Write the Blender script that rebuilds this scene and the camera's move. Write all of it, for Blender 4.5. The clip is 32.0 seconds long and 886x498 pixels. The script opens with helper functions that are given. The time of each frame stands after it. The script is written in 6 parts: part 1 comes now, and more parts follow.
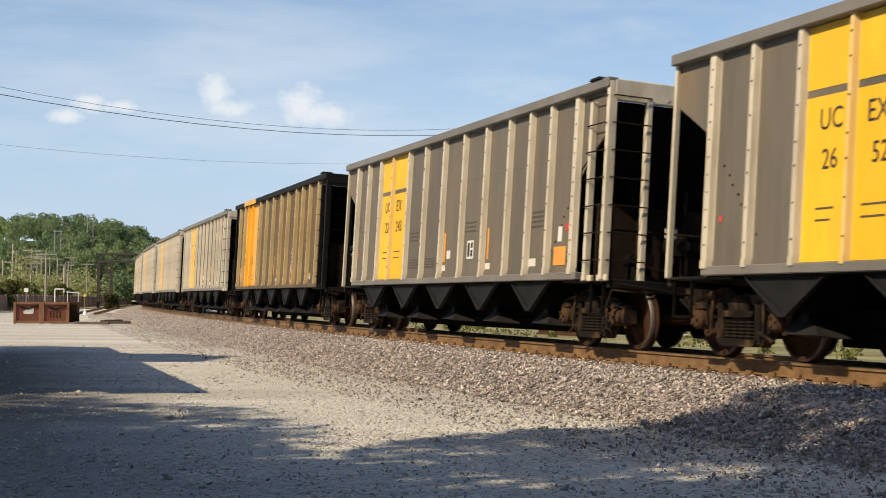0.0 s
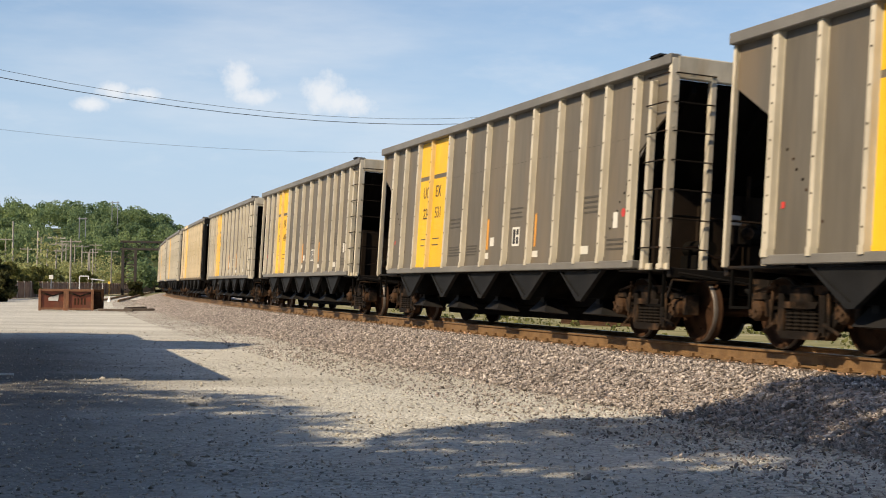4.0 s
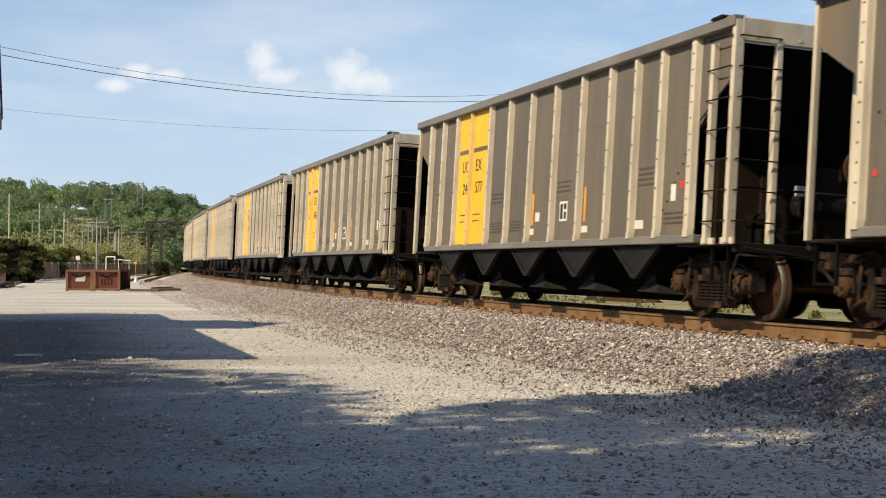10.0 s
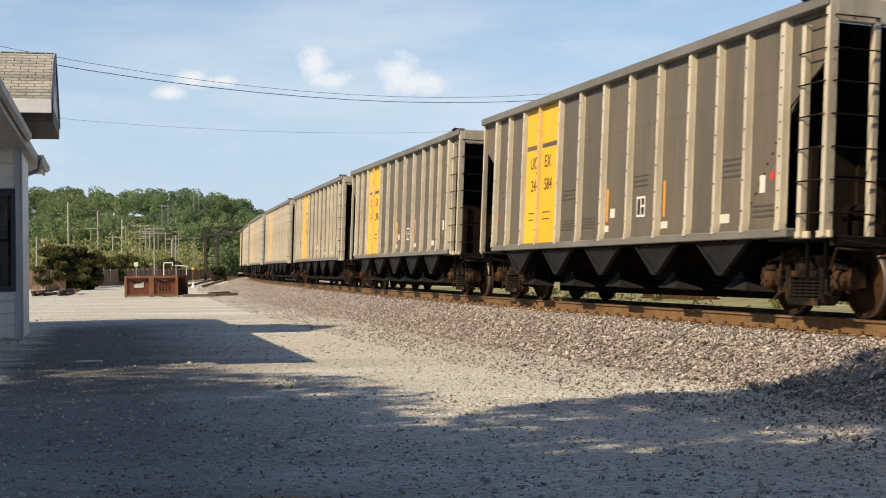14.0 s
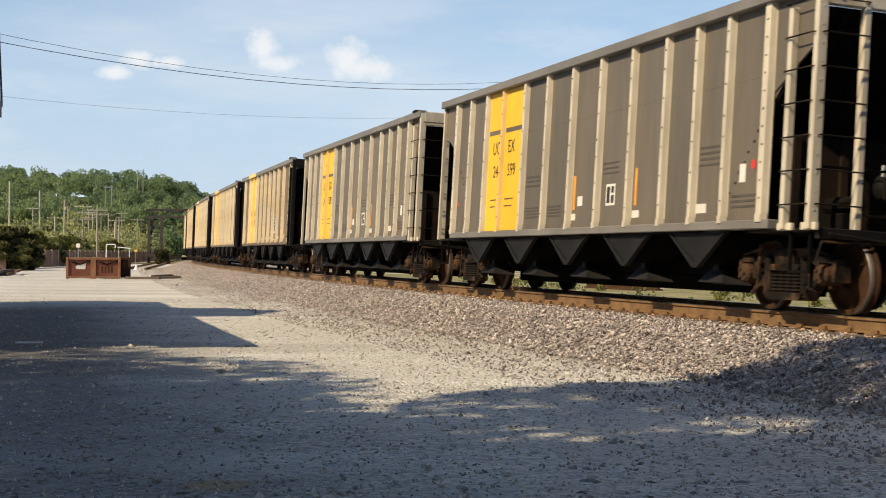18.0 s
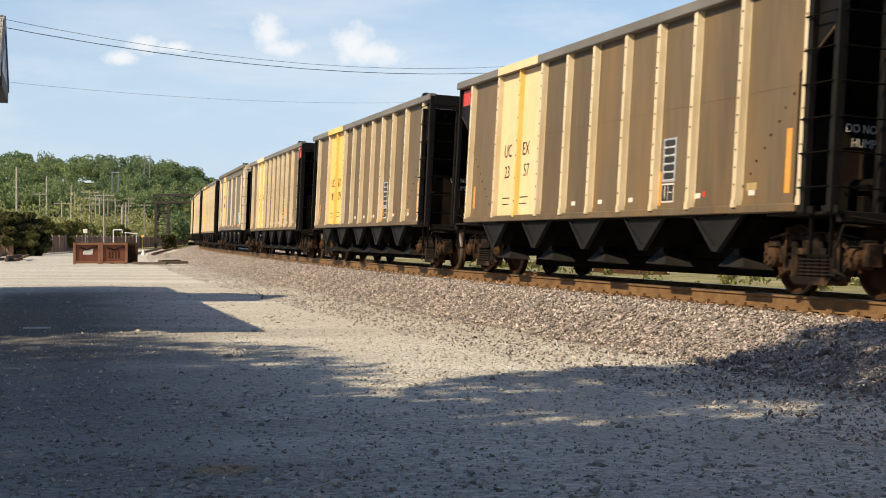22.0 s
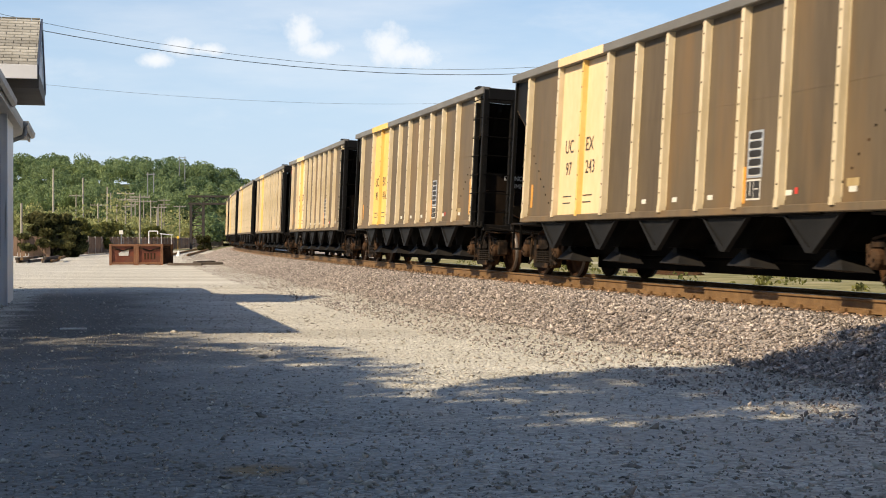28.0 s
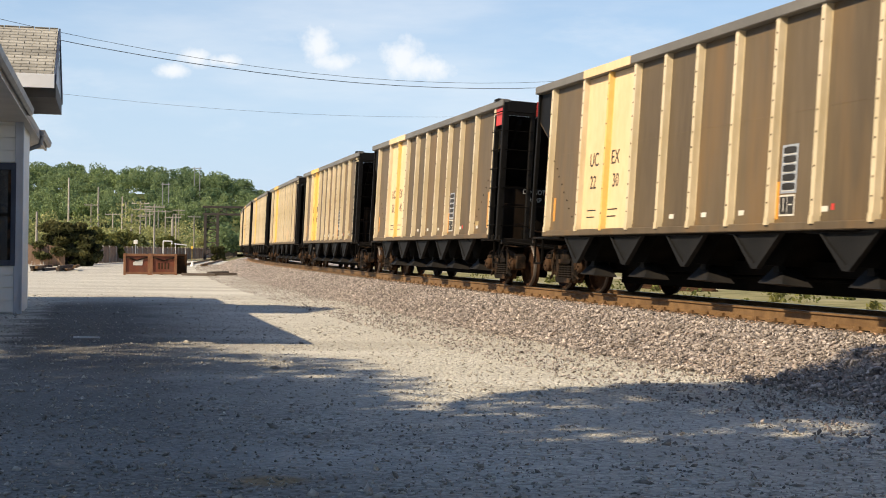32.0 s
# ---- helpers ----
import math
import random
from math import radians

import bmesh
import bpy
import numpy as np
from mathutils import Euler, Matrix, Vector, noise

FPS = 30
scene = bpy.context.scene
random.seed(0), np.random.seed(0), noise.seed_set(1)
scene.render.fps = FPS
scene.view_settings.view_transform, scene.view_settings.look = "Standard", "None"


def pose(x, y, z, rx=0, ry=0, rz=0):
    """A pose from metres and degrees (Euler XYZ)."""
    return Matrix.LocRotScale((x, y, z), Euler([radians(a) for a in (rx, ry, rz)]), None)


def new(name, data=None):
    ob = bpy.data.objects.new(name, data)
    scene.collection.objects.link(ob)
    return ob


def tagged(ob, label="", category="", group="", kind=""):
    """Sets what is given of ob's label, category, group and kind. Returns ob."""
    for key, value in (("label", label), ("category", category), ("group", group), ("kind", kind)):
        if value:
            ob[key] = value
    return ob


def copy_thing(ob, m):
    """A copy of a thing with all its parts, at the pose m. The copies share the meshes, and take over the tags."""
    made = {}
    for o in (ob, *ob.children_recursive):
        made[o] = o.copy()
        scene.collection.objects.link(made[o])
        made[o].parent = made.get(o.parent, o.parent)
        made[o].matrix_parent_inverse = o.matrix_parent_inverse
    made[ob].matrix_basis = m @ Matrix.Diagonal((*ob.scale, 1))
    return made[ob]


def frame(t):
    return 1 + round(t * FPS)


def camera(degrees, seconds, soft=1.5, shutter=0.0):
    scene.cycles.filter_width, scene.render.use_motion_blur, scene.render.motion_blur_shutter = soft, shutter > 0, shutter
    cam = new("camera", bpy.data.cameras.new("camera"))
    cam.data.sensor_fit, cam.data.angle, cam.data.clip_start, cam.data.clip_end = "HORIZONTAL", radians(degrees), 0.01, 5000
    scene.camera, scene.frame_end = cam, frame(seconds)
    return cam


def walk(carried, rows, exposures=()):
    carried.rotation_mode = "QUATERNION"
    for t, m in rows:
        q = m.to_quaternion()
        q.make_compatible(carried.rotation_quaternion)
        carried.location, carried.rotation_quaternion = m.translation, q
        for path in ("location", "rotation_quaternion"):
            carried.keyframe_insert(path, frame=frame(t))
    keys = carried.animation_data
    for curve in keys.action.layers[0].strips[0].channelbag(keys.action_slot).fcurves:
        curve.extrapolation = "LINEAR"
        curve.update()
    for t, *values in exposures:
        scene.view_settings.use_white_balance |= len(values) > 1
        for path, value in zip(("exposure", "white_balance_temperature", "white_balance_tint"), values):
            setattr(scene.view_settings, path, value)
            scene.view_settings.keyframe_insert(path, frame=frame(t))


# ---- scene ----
cam = camera(36.0, 32.0, soft=1.0, shutter=0.1)
PATH = [
    (0, pose(0, 0, 1.40, 92.16, -0.50, 0.16)),
    (0.5, pose(0, 0, 1.40, 92.09, -0.75, 0.23)),
    (1, pose(0, 0, 1.40, 92.02, -0.81, 0.48)),
    (1.5, pose(0, 0, 1.40, 92.02, -0.87, 0.83)),
    (2, pose(0, 0, 1.40, 92.20, -1.32, 0.74)),
    (2.5, pose(0, 0, 1.40, 92.22, -0.99, 0.78)),
    (3, pose(0, 0, 1.40, 92.09, -0.95, 0.89)),
    (3.5, pose(0, 0, 1.40, 91.88, -0.77, 0.97)),
    (5.5, pose(0, 0, 1.40, 91.29, -0.88, 1.75)),
    (6, pose(0, 0, 1.40, 91.24, -0.53, 1.91)),
    (6.5, pose(0, 0, 1.40, 91.12, -0.38, 1.92)),
    (7, pose(0, 0, 1.40, 91.06, -0.30, 1.99)),
    (7.5, pose(0, 0, 1.40, 90.97, -0.40, 1.96)),
    (8, pose(0, 0, 1.40, 91.03, -0.36, 1.96)),
    (8.5, pose(0, 0, 1.40, 91.04, -0.30, 2.00)),
    (9, pose(0, 0, 1.40, 90.91, -0.14, 2.06)),
    (9.5, pose(0, 0, 1.40, 90.83, -0.04, 2.23)),
    (10, pose(0, 0, 1.40, 90.73, -0.29, 2.16)),
    (10.5, pose(0, 0, 1.40, 90.70, -0.23, 2.33)),
    (11, pose(0, 0, 1.40, 90.73, -0.17, 2.53)),
    (11.5, pose(0, 0, 1.40, 90.77, -0.18, 2.49)),
    (12, pose(0, 0, 1.40, 90.66, -0.22, 2.49)),
    (12.5, pose(0, 0, 1.40, 91.08, -0.66, 3.13)),
    (13, pose(0, 0, 1.40, 91.38, -0.76, 2.65)),
    (13.5, pose(0, 0, 1.40, 91.47, -0.27, 3.69)),
    (14, pose(0, 0, 1.40, 90.77, 0.68, 4.47)),
    (14.5, pose(0, 0, 1.40, 90.70, 0.40, 4.84)),
    (16.5, pose(0, 0, 1.40, 91.08, -0.75, 1.76)),
    (17, pose(0, 0, 1.40, 90.31, -0.59, 3.31)),
    (17.5, pose(0, 0, 1.40, 90.24, -0.56, 2.76)),
    (18, pose(0, 0, 1.40, 90.22, -0.32, 2.17)),
    (18.5, pose(0, 0, 1.40, 90.10, -0.18, 2.01)),
    (19, pose(0, 0, 1.40, 90.00, -0.17, 1.88)),
    (19.5, pose(0, 0, 1.40, 89.85, -0.15, 1.73)),
    (20, pose(0, 0, 1.40, 89.70, -0.49, 1.96)),
    (20.5, pose(0, 0, 1.40, 89.70, -0.38, 2.25)),
    (21, pose(0, 0, 1.40, 89.60, -0.23, 2.19)),
    (21.5, pose(0, 0, 1.40, 89.68, -0.23, 2.44)),
    (22, pose(0, 0, 1.40, 89.57, -0.18, 2.45)),
    (22.5, pose(0, 0, 1.40, 89.59, -0.29, 2.40)),
    (23, pose(0, 0, 1.40, 89.46, -0.39, 2.44)),
    (23.5, pose(0, 0, 1.40, 89.44, -0.42, 2.84)),
    (24, pose(0, 0, 1.40, 89.48, -0.35, 2.87)),
    (24.5, pose(0, 0, 1.40, 89.51, -0.32, 3.04)),
    (25, pose(0, 0, 1.40, 89.54, -0.27, 3.20)),
    (25.5, pose(0, 0, 1.40, 89.42, 0.05, 3.37)),
    (27.5, pose(0, 0, 1.40, 89.49, -0.12, 3.78)),
    (28, pose(0, 0, 1.40, 89.60, -0.10, 3.87)),
    (28.5, pose(0, 0, 1.40, 89.62, -0.07, 4.08)),
    (29, pose(0, 0, 1.40, 89.67, 0.05, 4.17)),
    (29.5, pose(0, 0, 1.40, 89.54, -0.21, 3.99)),
    (30, pose(0, 0, 1.40, 89.57, -0.73, 3.74)),
    (30.5, pose(0, 0, 1.40, 89.88, -0.65, 3.89)),
    (31, pose(0, 0, 1.40, 90.04, -0.74, 4.15)),
    (31.5, pose(0, 0, 1.40, 90.04, -0.79, 4.30)),
    (32, pose(0, 0, 1.40, 90.15, -0.76, 4.44)),
]
walk(cam, PATH, [(0.0, -0.17, 6720, 10), (9.0, -0.12, 6720, 10), (20.0, -0.08, 6900, 10), (25.0, 0.02, 6850, 10), (32.0, 0.02, 6800, 10)])

# ---- light: low warm sun from behind the camera, hazy blue sky ----
SUN_DIR = Vector((0.90, 0.70, -1.0)).normalized()   # the way the sunlight travels
SUN_EL = math.asin(-SUN_DIR.z)
sun = new("sun", bpy.data.lights.new("sun", "SUN"))
sun.data.energy, sun.data.angle, sun.data.color = 6.4, radians(0.55), (1.0, 0.83, 0.60)
sun.rotation_euler = SUN_DIR.to_track_quat("-Z", "Y").to_euler()
scene.view_settings.exposure = 0.0

world = bpy.data.worlds.new("sky")
scene.world = world
world.use_nodes = True
wt = world.node_tree
wt.nodes.clear()

sky = wt.nodes.new("ShaderNodeTexSky")
sky.sky_type, sky.sun_disc = "NISHITA", False
sky.sun_elevation = SUN_EL
sky.sun_rotation = math.atan2(-SUN_DIR.x, -SUN_DIR.y)
sky.air_density, sky.dust_density, sky.ozone_density = 1.0, 0.5, 4.0
wout = wt.nodes.new("ShaderNodeOutputWorld")
wbg = wt.nodes.new("ShaderNodeBackground")
wbg.inputs["Strength"].default_value = 0.15


def vmath(op, a, b=None):
    n = wt.nodes.new("ShaderNodeVectorMath")
    n.operation = op
    for s, v in zip(n.inputs, (a, b)):
        if isinstance(v, tuple):
            s.default_value = v
        elif v is not None:
            wt.links.new(v, s)
    return n.outputs["Value"] if op == "LENGTH" else n.outputs[0]


def fmath(op, a, b, c=None):
    n = wt.nodes.new("ShaderNodeMath")
    n.operation = op
    for s, v in zip(n.inputs, (a, b, c)):
        if isinstance(v, (int, float)):
            s.default_value = v
        elif v is not None:
            wt.links.new(v, s)
    return n.outputs[0]


def fade(v, lo, hi, to0=0.0, to1=1.0):
    n = wt.nodes.new("ShaderNodeMapRange")
    n.interpolation_type = "SMOOTHSTEP"
    for k, x in (("From Min", lo), ("From Max", hi), ("To Min", to0), ("To Max", to1)):
        n.inputs[k].default_value = x
    wt.links.new(v, n.inputs["Value"])
    return n.outputs[0]


def wnoise(vec, scale, detail, rough=0.5):
    n = wt.nodes.new("ShaderNodeTexNoise")
    n.inputs["Scale"].default_value, n.inputs["Detail"].default_value, n.inputs["Roughness"].default_value = scale, detail, rough
    wt.links.new(vec, n.inputs["Vector"])
    return n.outputs["Fac"]


way = wt.nodes.new("ShaderNodeTexCoord").outputs["Generated"]
puffs = wnoise(way, 60.0, 8, 0.66)
cloud = None
# cumulus heads: middle direction, half width, half height
for c, hw, hh in (((-0.167, 0.973, 0.149), 0.012, 0.017), ((-0.160, 0.976, 0.137), 0.016, 0.007), ((-0.108, 0.983, 0.140), 0.014, 0.014), ((-0.096, 0.985, 0.134), 0.024, 0.009),
                  ((-0.254, 0.957, 0.138), 0.010, 0.007), ((-0.232, 0.963, 0.136), 0.012, 0.004), ((-0.268, 0.954, 0.127), 0.010, 0.005)):
    d = vmath("LENGTH", vmath("MULTIPLY", vmath("SUBTRACT", way, c), (1 / hw, 1 / hw, 1 / hh)))
    blob = fade(fmath("MULTIPLY_ADD", puffs, -2.2, fmath("ADD", d, 1.1)), 0.15, 1.75, 0.80, 0.0)
    cloud = blob if cloud is None else fmath("MAXIMUM", cloud, blob)
veil = fade(wnoise(vmath("MULTIPLY", way, (1.0, 1.0, 5.0)), 3.2, 6, 0.55), 0.42, 0.80, 0.0, 0.45)
thin = fade(wnoise(vmath("MULTIPLY", way, (1.0, 1.0, 3.0)), 9.0, 6, 0.6), 0.45, 0.85, 0.0, 0.35)
sepz = wt.nodes.new("ShaderNodeSeparateXYZ")
wt.links.new(way, sepz.inputs[0])
low = fade(sepz.outputs["Z"], 0.12, 0.45, 1.0, 0.15)
cover = fmath("MAXIMUM", cloud, fmath("MULTIPLY", low, fmath("MAXIMUM", veil, thin)))
haze = wt.nodes.new("ShaderNodeMix")
haze.data_type = "RGBA"
wt.links.new(fade(sepz.outputs["Z"], 0.0, 0.30, 0.85, 0.0), haze.inputs[0])
wt.links.new(sky.outputs[0], haze.inputs[6])
haze.inputs[7].default_value = (3.75, 4.9, 6.5, 1)
wmix = wt.nodes.new("ShaderNodeMix")
wmix.data_type = "RGBA"
wt.links.new(cover, wmix.inputs[0])
wt.links.new(haze.outputs[2], wmix.inputs[6])
wmix.inputs[7].default_value = (6.7, 6.9, 7.2, 1)
wt.links.new(wmix.outputs[2], wbg.inputs["Color"])
wt.links.new(wbg.outputs[0], wout.inputs["Surface"])

# ---- materials ----


def surf(name, a, b, scale=3.0, rough=0.6, metal=0.0, bump=0.15, fine=60.0, c=None, cscale=0.7, cmin=0.55, cmax=0.7,
         vary=0.0, island=False, stretch=(1, 1, 1), space="Object", spec=0.5):
    """Two base colours mixed by noise at two sizes, a third for stains, relief from the fine noise."""
    m = bpy.data.materials.new(name)
    m.use_nodes = True
    nt = m.node_tree
    p = nt.nodes["Principled BSDF"]
    co = nt.nodes.new("ShaderNodeTexCoord")
    mp = nt.nodes.new("ShaderNodeMapping")
    mp.inputs["Scale"].default_value = stretch
    nt.links.new(co.outputs[space], mp.inputs["Vector"])

    def noise_of(s, det):
        n = nt.nodes.new("ShaderNodeTexNoise")
        n.inputs["Scale"].default_value, n.inputs["Detail"].default_value = s, det
        nt.links.new(mp.outputs[0], n.inputs["Vector"])
        return n.outputs["Fac"]

    def ramp(src, lo, hi):
        r = nt.nodes.new("ShaderNodeMapRange")
        r.inputs["From Min"].default_value, r.inputs["From Max"].default_value = lo, hi
        nt.links.new(src, r.inputs["Value"])
        return r.outputs[0]

    def mix(f, x, y):
        n = nt.nodes.new("ShaderNodeMix")
        n.data_type = "RGBA"
        for s, v in ((n.inputs[0], f), (n.inputs[6], x), (n.inputs[7], y)):
            if isinstance(v, (tuple, float, int)):
                s.default_value = (*v, 1) if isinstance(v, tuple) else v
            else:
                nt.links.new(v, s)
        return n.outputs[2]

    big, small = noise_of(scale, 5), noise_of(fine, 3)
    add = nt.nodes.new("ShaderNodeMath")
    add.operation = "MULTIPLY_ADD"
    nt.links.new(small, add.inputs[0])
    add.inputs[1].default_value = 0.5
    sub = nt.nodes.new("ShaderNodeMath")
    sub.operation = "SUBTRACT"
    nt.links.new(big, sub.inputs[0])
    sub.inputs[1].default_value = 0.25
    nt.links.new(sub.outputs[0], add.inputs[2])
    col = mix(ramp(add.outputs[0], 0.3, 0.7), a, b)
    if c:
        col = mix(ramp(noise_of(cscale, 4), cmin, cmax), col, c)
    if vary or island:
        rnd = nt.nodes.new("ShaderNodeNewGeometry").outputs["Random Per Island"] if island else nt.nodes.new("ShaderNodeObjectInfo").outputs["Random"]
        hsv = nt.nodes.new("ShaderNodeHueSaturation")
        nt.links.new(ramp(rnd, 0, 1), hsv.inputs["Value"])
        hsv.inputs["Value"].links[0].from_node.inputs["To Min"].default_value = 1 - vary
        hsv.inputs["Value"].links[0].from_node.inputs["To Max"].default_value = 1 + vary
        nt.links.new(col, hsv.inputs["Color"])
        col = hsv.outputs[0]
    nt.links.new(col, p.inputs["Base Color"])
    p.inputs["Roughness"].default_value, p.inputs["Metallic"].default_value = rough, metal
    p.inputs["Specular IOR Level"].default_value = spec
    if bump:
        bn = nt.nodes.new("ShaderNodeBump")
        bn.inputs["Strength"].default_value, bn.inputs["Distance"].default_value = bump, 0.02
        nt.links.new(add.outputs[0], bn.inputs["Height"])
        nt.links.new(bn.outputs[0], p.inputs["Normal"])
    return m




def leafy(name, a, b, scale, fine, vary):
    """Leaves that let part of the light through."""
    m = surf(name, a, b, scale, 0.75, bump=0, fine=fine, island=True, vary=vary, spec=0.25)
    nt = m.node_tree
    p, out = nt.nodes["Principled BSDF"], nt.nodes["Material Output"]
    tr, mx = nt.nodes.new("ShaderNodeBsdfTranslucent"), nt.nodes.new("ShaderNodeMixShader")
    nt.links.new(p.inputs["Base Color"].links[0].from_socket, tr.inputs["Color"])
    mx.inputs[0].default_value = 0.45
    nt.links.new(p.outputs[0], mx.inputs[1])
    nt.links.new(tr.outputs[0], mx.inputs[2])
    nt.links.new(mx.outputs[0], out.inputs["Surface"])
    return m


def stony(name, dark, light, cell, patch, patch_scale, bump, tint=None, drive=None):
    """Crushed stone seen from above: a random shade for every pebble, dirt between, broad patches."""
    m = bpy.data.materials.new(name)
    m.use_nodes = True
    nt = m.node_tree
    p = nt.nodes["Principled BSDF"]
    co = nt.nodes.new("ShaderNodeTexCoord").outputs["Object"]

    def tex(kind, scale, **kw):
        n = nt.nodes.new(kind)
        n.inputs["Scale"].default_value = scale
        for k, v in kw.items():
            n.inputs[k].default_value = v
        nt.links.new(co, n.inputs["Vector"])
        return n

    def mix(f, x, y, how="MIX"):
        n = nt.nodes.new("ShaderNodeMix")
        n.data_type, n.blend_type = "RGBA", how
        for s, v in ((n.inputs[0], f), (n.inputs[6], x), (n.inputs[7], y)):
            if isinstance(v, (tuple, float, int)):
                s.default_value = (*v, 1) if isinstance(v, tuple) else v
            else:
                nt.links.new(v, s)
        return n.outputs[2]

    def ramp(src, lo, hi, a=0.0, b=1.0):
        r = nt.nodes.new("ShaderNodeMapRange")
        for k, v in (("From Min", lo), ("From Max", hi), ("To Min", a), ("To Max", b)):
            r.inputs[k].default_value = v
        nt.links.new(src, r.inputs["Value"])
        return r.outputs[0]

    cells, tiny = tex("ShaderNodeTexVoronoi", cell), tex("ShaderNodeTexVoronoi", cell * 2.7)
    sep = nt.nodes.new("ShaderNodeSeparateColor")
    nt.links.new(cells.outputs["Color"], sep.inputs[0])
    sep2 = nt.nodes.new("ShaderNodeSeparateColor")
    nt.links.new(tiny.outputs["Color"], sep2.inputs[0])
    col = mix(ramp(sep.outputs[0], 0.0, 1.0), dark, light)
    col = mix(ramp(sep2.outputs[1], 0.35, 1.0, 0.0, 0.6), col, tuple(0.5 * (a + b) * 1.1 for a, b in zip(dark, light)))
    if tint:
        col = mix(ramp(sep.outputs[2], 0.7, 1.0, 0.0, 0.8), col, tint)
    broad = tex("ShaderNodeTexNoise", patch_scale, Detail=6.0, Roughness=0.6)
    col = mix(ramp(broad.outputs["Fac"], 0.42, 0.66, 0.0, 0.75), col, patch)
    if drive:
        # a worn asphalt strip along the depot, its dark tone also deepening the shade there, and one rusty stain, with
        # ragged edges
        def dot(vec):
            n = nt.nodes.new("ShaderNodeVectorMath")
            n.operation = "DOT_PRODUCT"
            nt.links.new(co, n.inputs[0])
            n.inputs[1].default_value = vec
            return n.outputs["Value"]

        def calc(op, a, b):
            n = nt.nodes.new("ShaderNodeMath")
            n.operation = op
            for s, v in zip(n.inputs, (a, b)):
                if isinstance(v, (int, float)):
                    s.default_value = v
                else:
                    nt.links.new(v, s)
            return n.outputs[0]

        # long wheel ruts, paler and darker by turns
        mp = nt.nodes.new("ShaderNodeMapping")
        mp.inputs["Scale"].default_value = (0.11, 0.5, 1.0)
        mp.inputs["Rotation"].default_value = (0, 0, 0.12)
        nt.links.new(co, mp.inputs["Vector"])
        rut = nt.nodes.new("ShaderNodeTexNoise")
        rut.inputs["Scale"].default_value, rut.inputs["Detail"].default_value, rut.inputs["Roughness"].default_value = 1.0, 3.0, 0.5
        nt.links.new(mp.outputs[0], rut.inputs["Vector"])
        col = mix(ramp(rut.outputs["Fac"], 0.50, 0.64, 0.0, 0.32), col, (0.26, 0.24, 0.20))
        col = mix(ramp(rut.outputs["Fac"], 0.48, 0.36, 0.0, 0.32), col, (0.74, 0.73, 0.68))
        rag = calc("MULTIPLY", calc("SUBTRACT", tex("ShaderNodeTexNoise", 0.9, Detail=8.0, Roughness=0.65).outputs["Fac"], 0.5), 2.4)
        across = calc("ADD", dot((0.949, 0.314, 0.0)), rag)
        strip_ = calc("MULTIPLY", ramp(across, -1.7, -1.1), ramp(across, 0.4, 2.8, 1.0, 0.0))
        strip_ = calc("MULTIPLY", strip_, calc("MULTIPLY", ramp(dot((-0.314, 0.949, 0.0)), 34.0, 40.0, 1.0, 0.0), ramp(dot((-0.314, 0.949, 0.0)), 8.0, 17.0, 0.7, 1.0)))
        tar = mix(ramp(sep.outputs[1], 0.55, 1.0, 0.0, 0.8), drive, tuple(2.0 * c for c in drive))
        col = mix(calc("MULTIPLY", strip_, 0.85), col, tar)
        n = nt.nodes.new("ShaderNodeVectorMath")
        n.operation = "DISTANCE"
        nt.links.new(co, n.inputs[0])
        n.inputs[1].default_value = (-1.66, 8.1, 0.0)
        col = mix(calc("MULTIPLY", ramp(calc("ADD", n.outputs["Value"], calc("MULTIPLY", rag, 0.12)), 0.10, 0.24, 1.0, 0.0), 0.7), col, (0.34, 0.22, 0.09))
    nt.links.new(col, p.inputs["Base Color"])
    p.inputs["Roughness"].default_value = 0.92
    bn = nt.nodes.new("ShaderNodeBump")
    bn.inputs["Strength"].default_value, bn.inputs["Distance"].default_value = bump, 0.03
    nt.links.new(cells.outputs["Distance"], bn.inputs["Height"])
    bn.invert = True
    nt.links.new(bn.outputs[0], p.inputs["Normal"])
    return m


# drive: asphalt tone, set darker to stand in for part of the depot-side shade
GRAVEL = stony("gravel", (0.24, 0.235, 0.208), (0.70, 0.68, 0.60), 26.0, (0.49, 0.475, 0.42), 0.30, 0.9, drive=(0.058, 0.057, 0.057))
BALLAST = stony("ballast_bed", (0.08, 0.069, 0.062), (0.52, 0.465, 0.42), 24.0, (0.32, 0.285, 0.255), 0.45, 0.9, (0.40, 0.27, 0.22))
STONE = surf("crushed_stone", (0.145, 0.123, 0.112), (0.47, 0.418, 0.382), 9.0, 0.85, bump=0.2, fine=40, island=True, vary=0.65)
RUST_STONE = surf("rust_stained_stone", (0.22, 0.13, 0.085), (0.46, 0.30, 0.20), 9.0, 0.9, bump=0.2, fine=40, island=True, vary=0.5)
PEBBLE = surf("gravel_pebble", (0.22, 0.205, 0.175), (0.48, 0.45, 0.39), 9.0, 0.9, bump=0.2, fine=40, island=True, vary=0.5)
GRASS = surf("dry_grass", (0.12, 0.12, 0.05), (0.30, 0.27, 0.14), 0.5, 0.95, bump=0.8, fine=6, c=(0.46, 0.42, 0.33), cscale=0.09, spec=0.1)
RAIL = surf("rusty_rail", (0.13, 0.072, 0.030), (0.24, 0.142, 0.062), 4, 0.75, metal=0.2, bump=0.1, fine=50)
RAILTOP = surf("polished_rail_head", (0.22, 0.2, 0.18), (0.35, 0.32, 0.29), 3, 0.3, metal=0.9, bump=0.02)
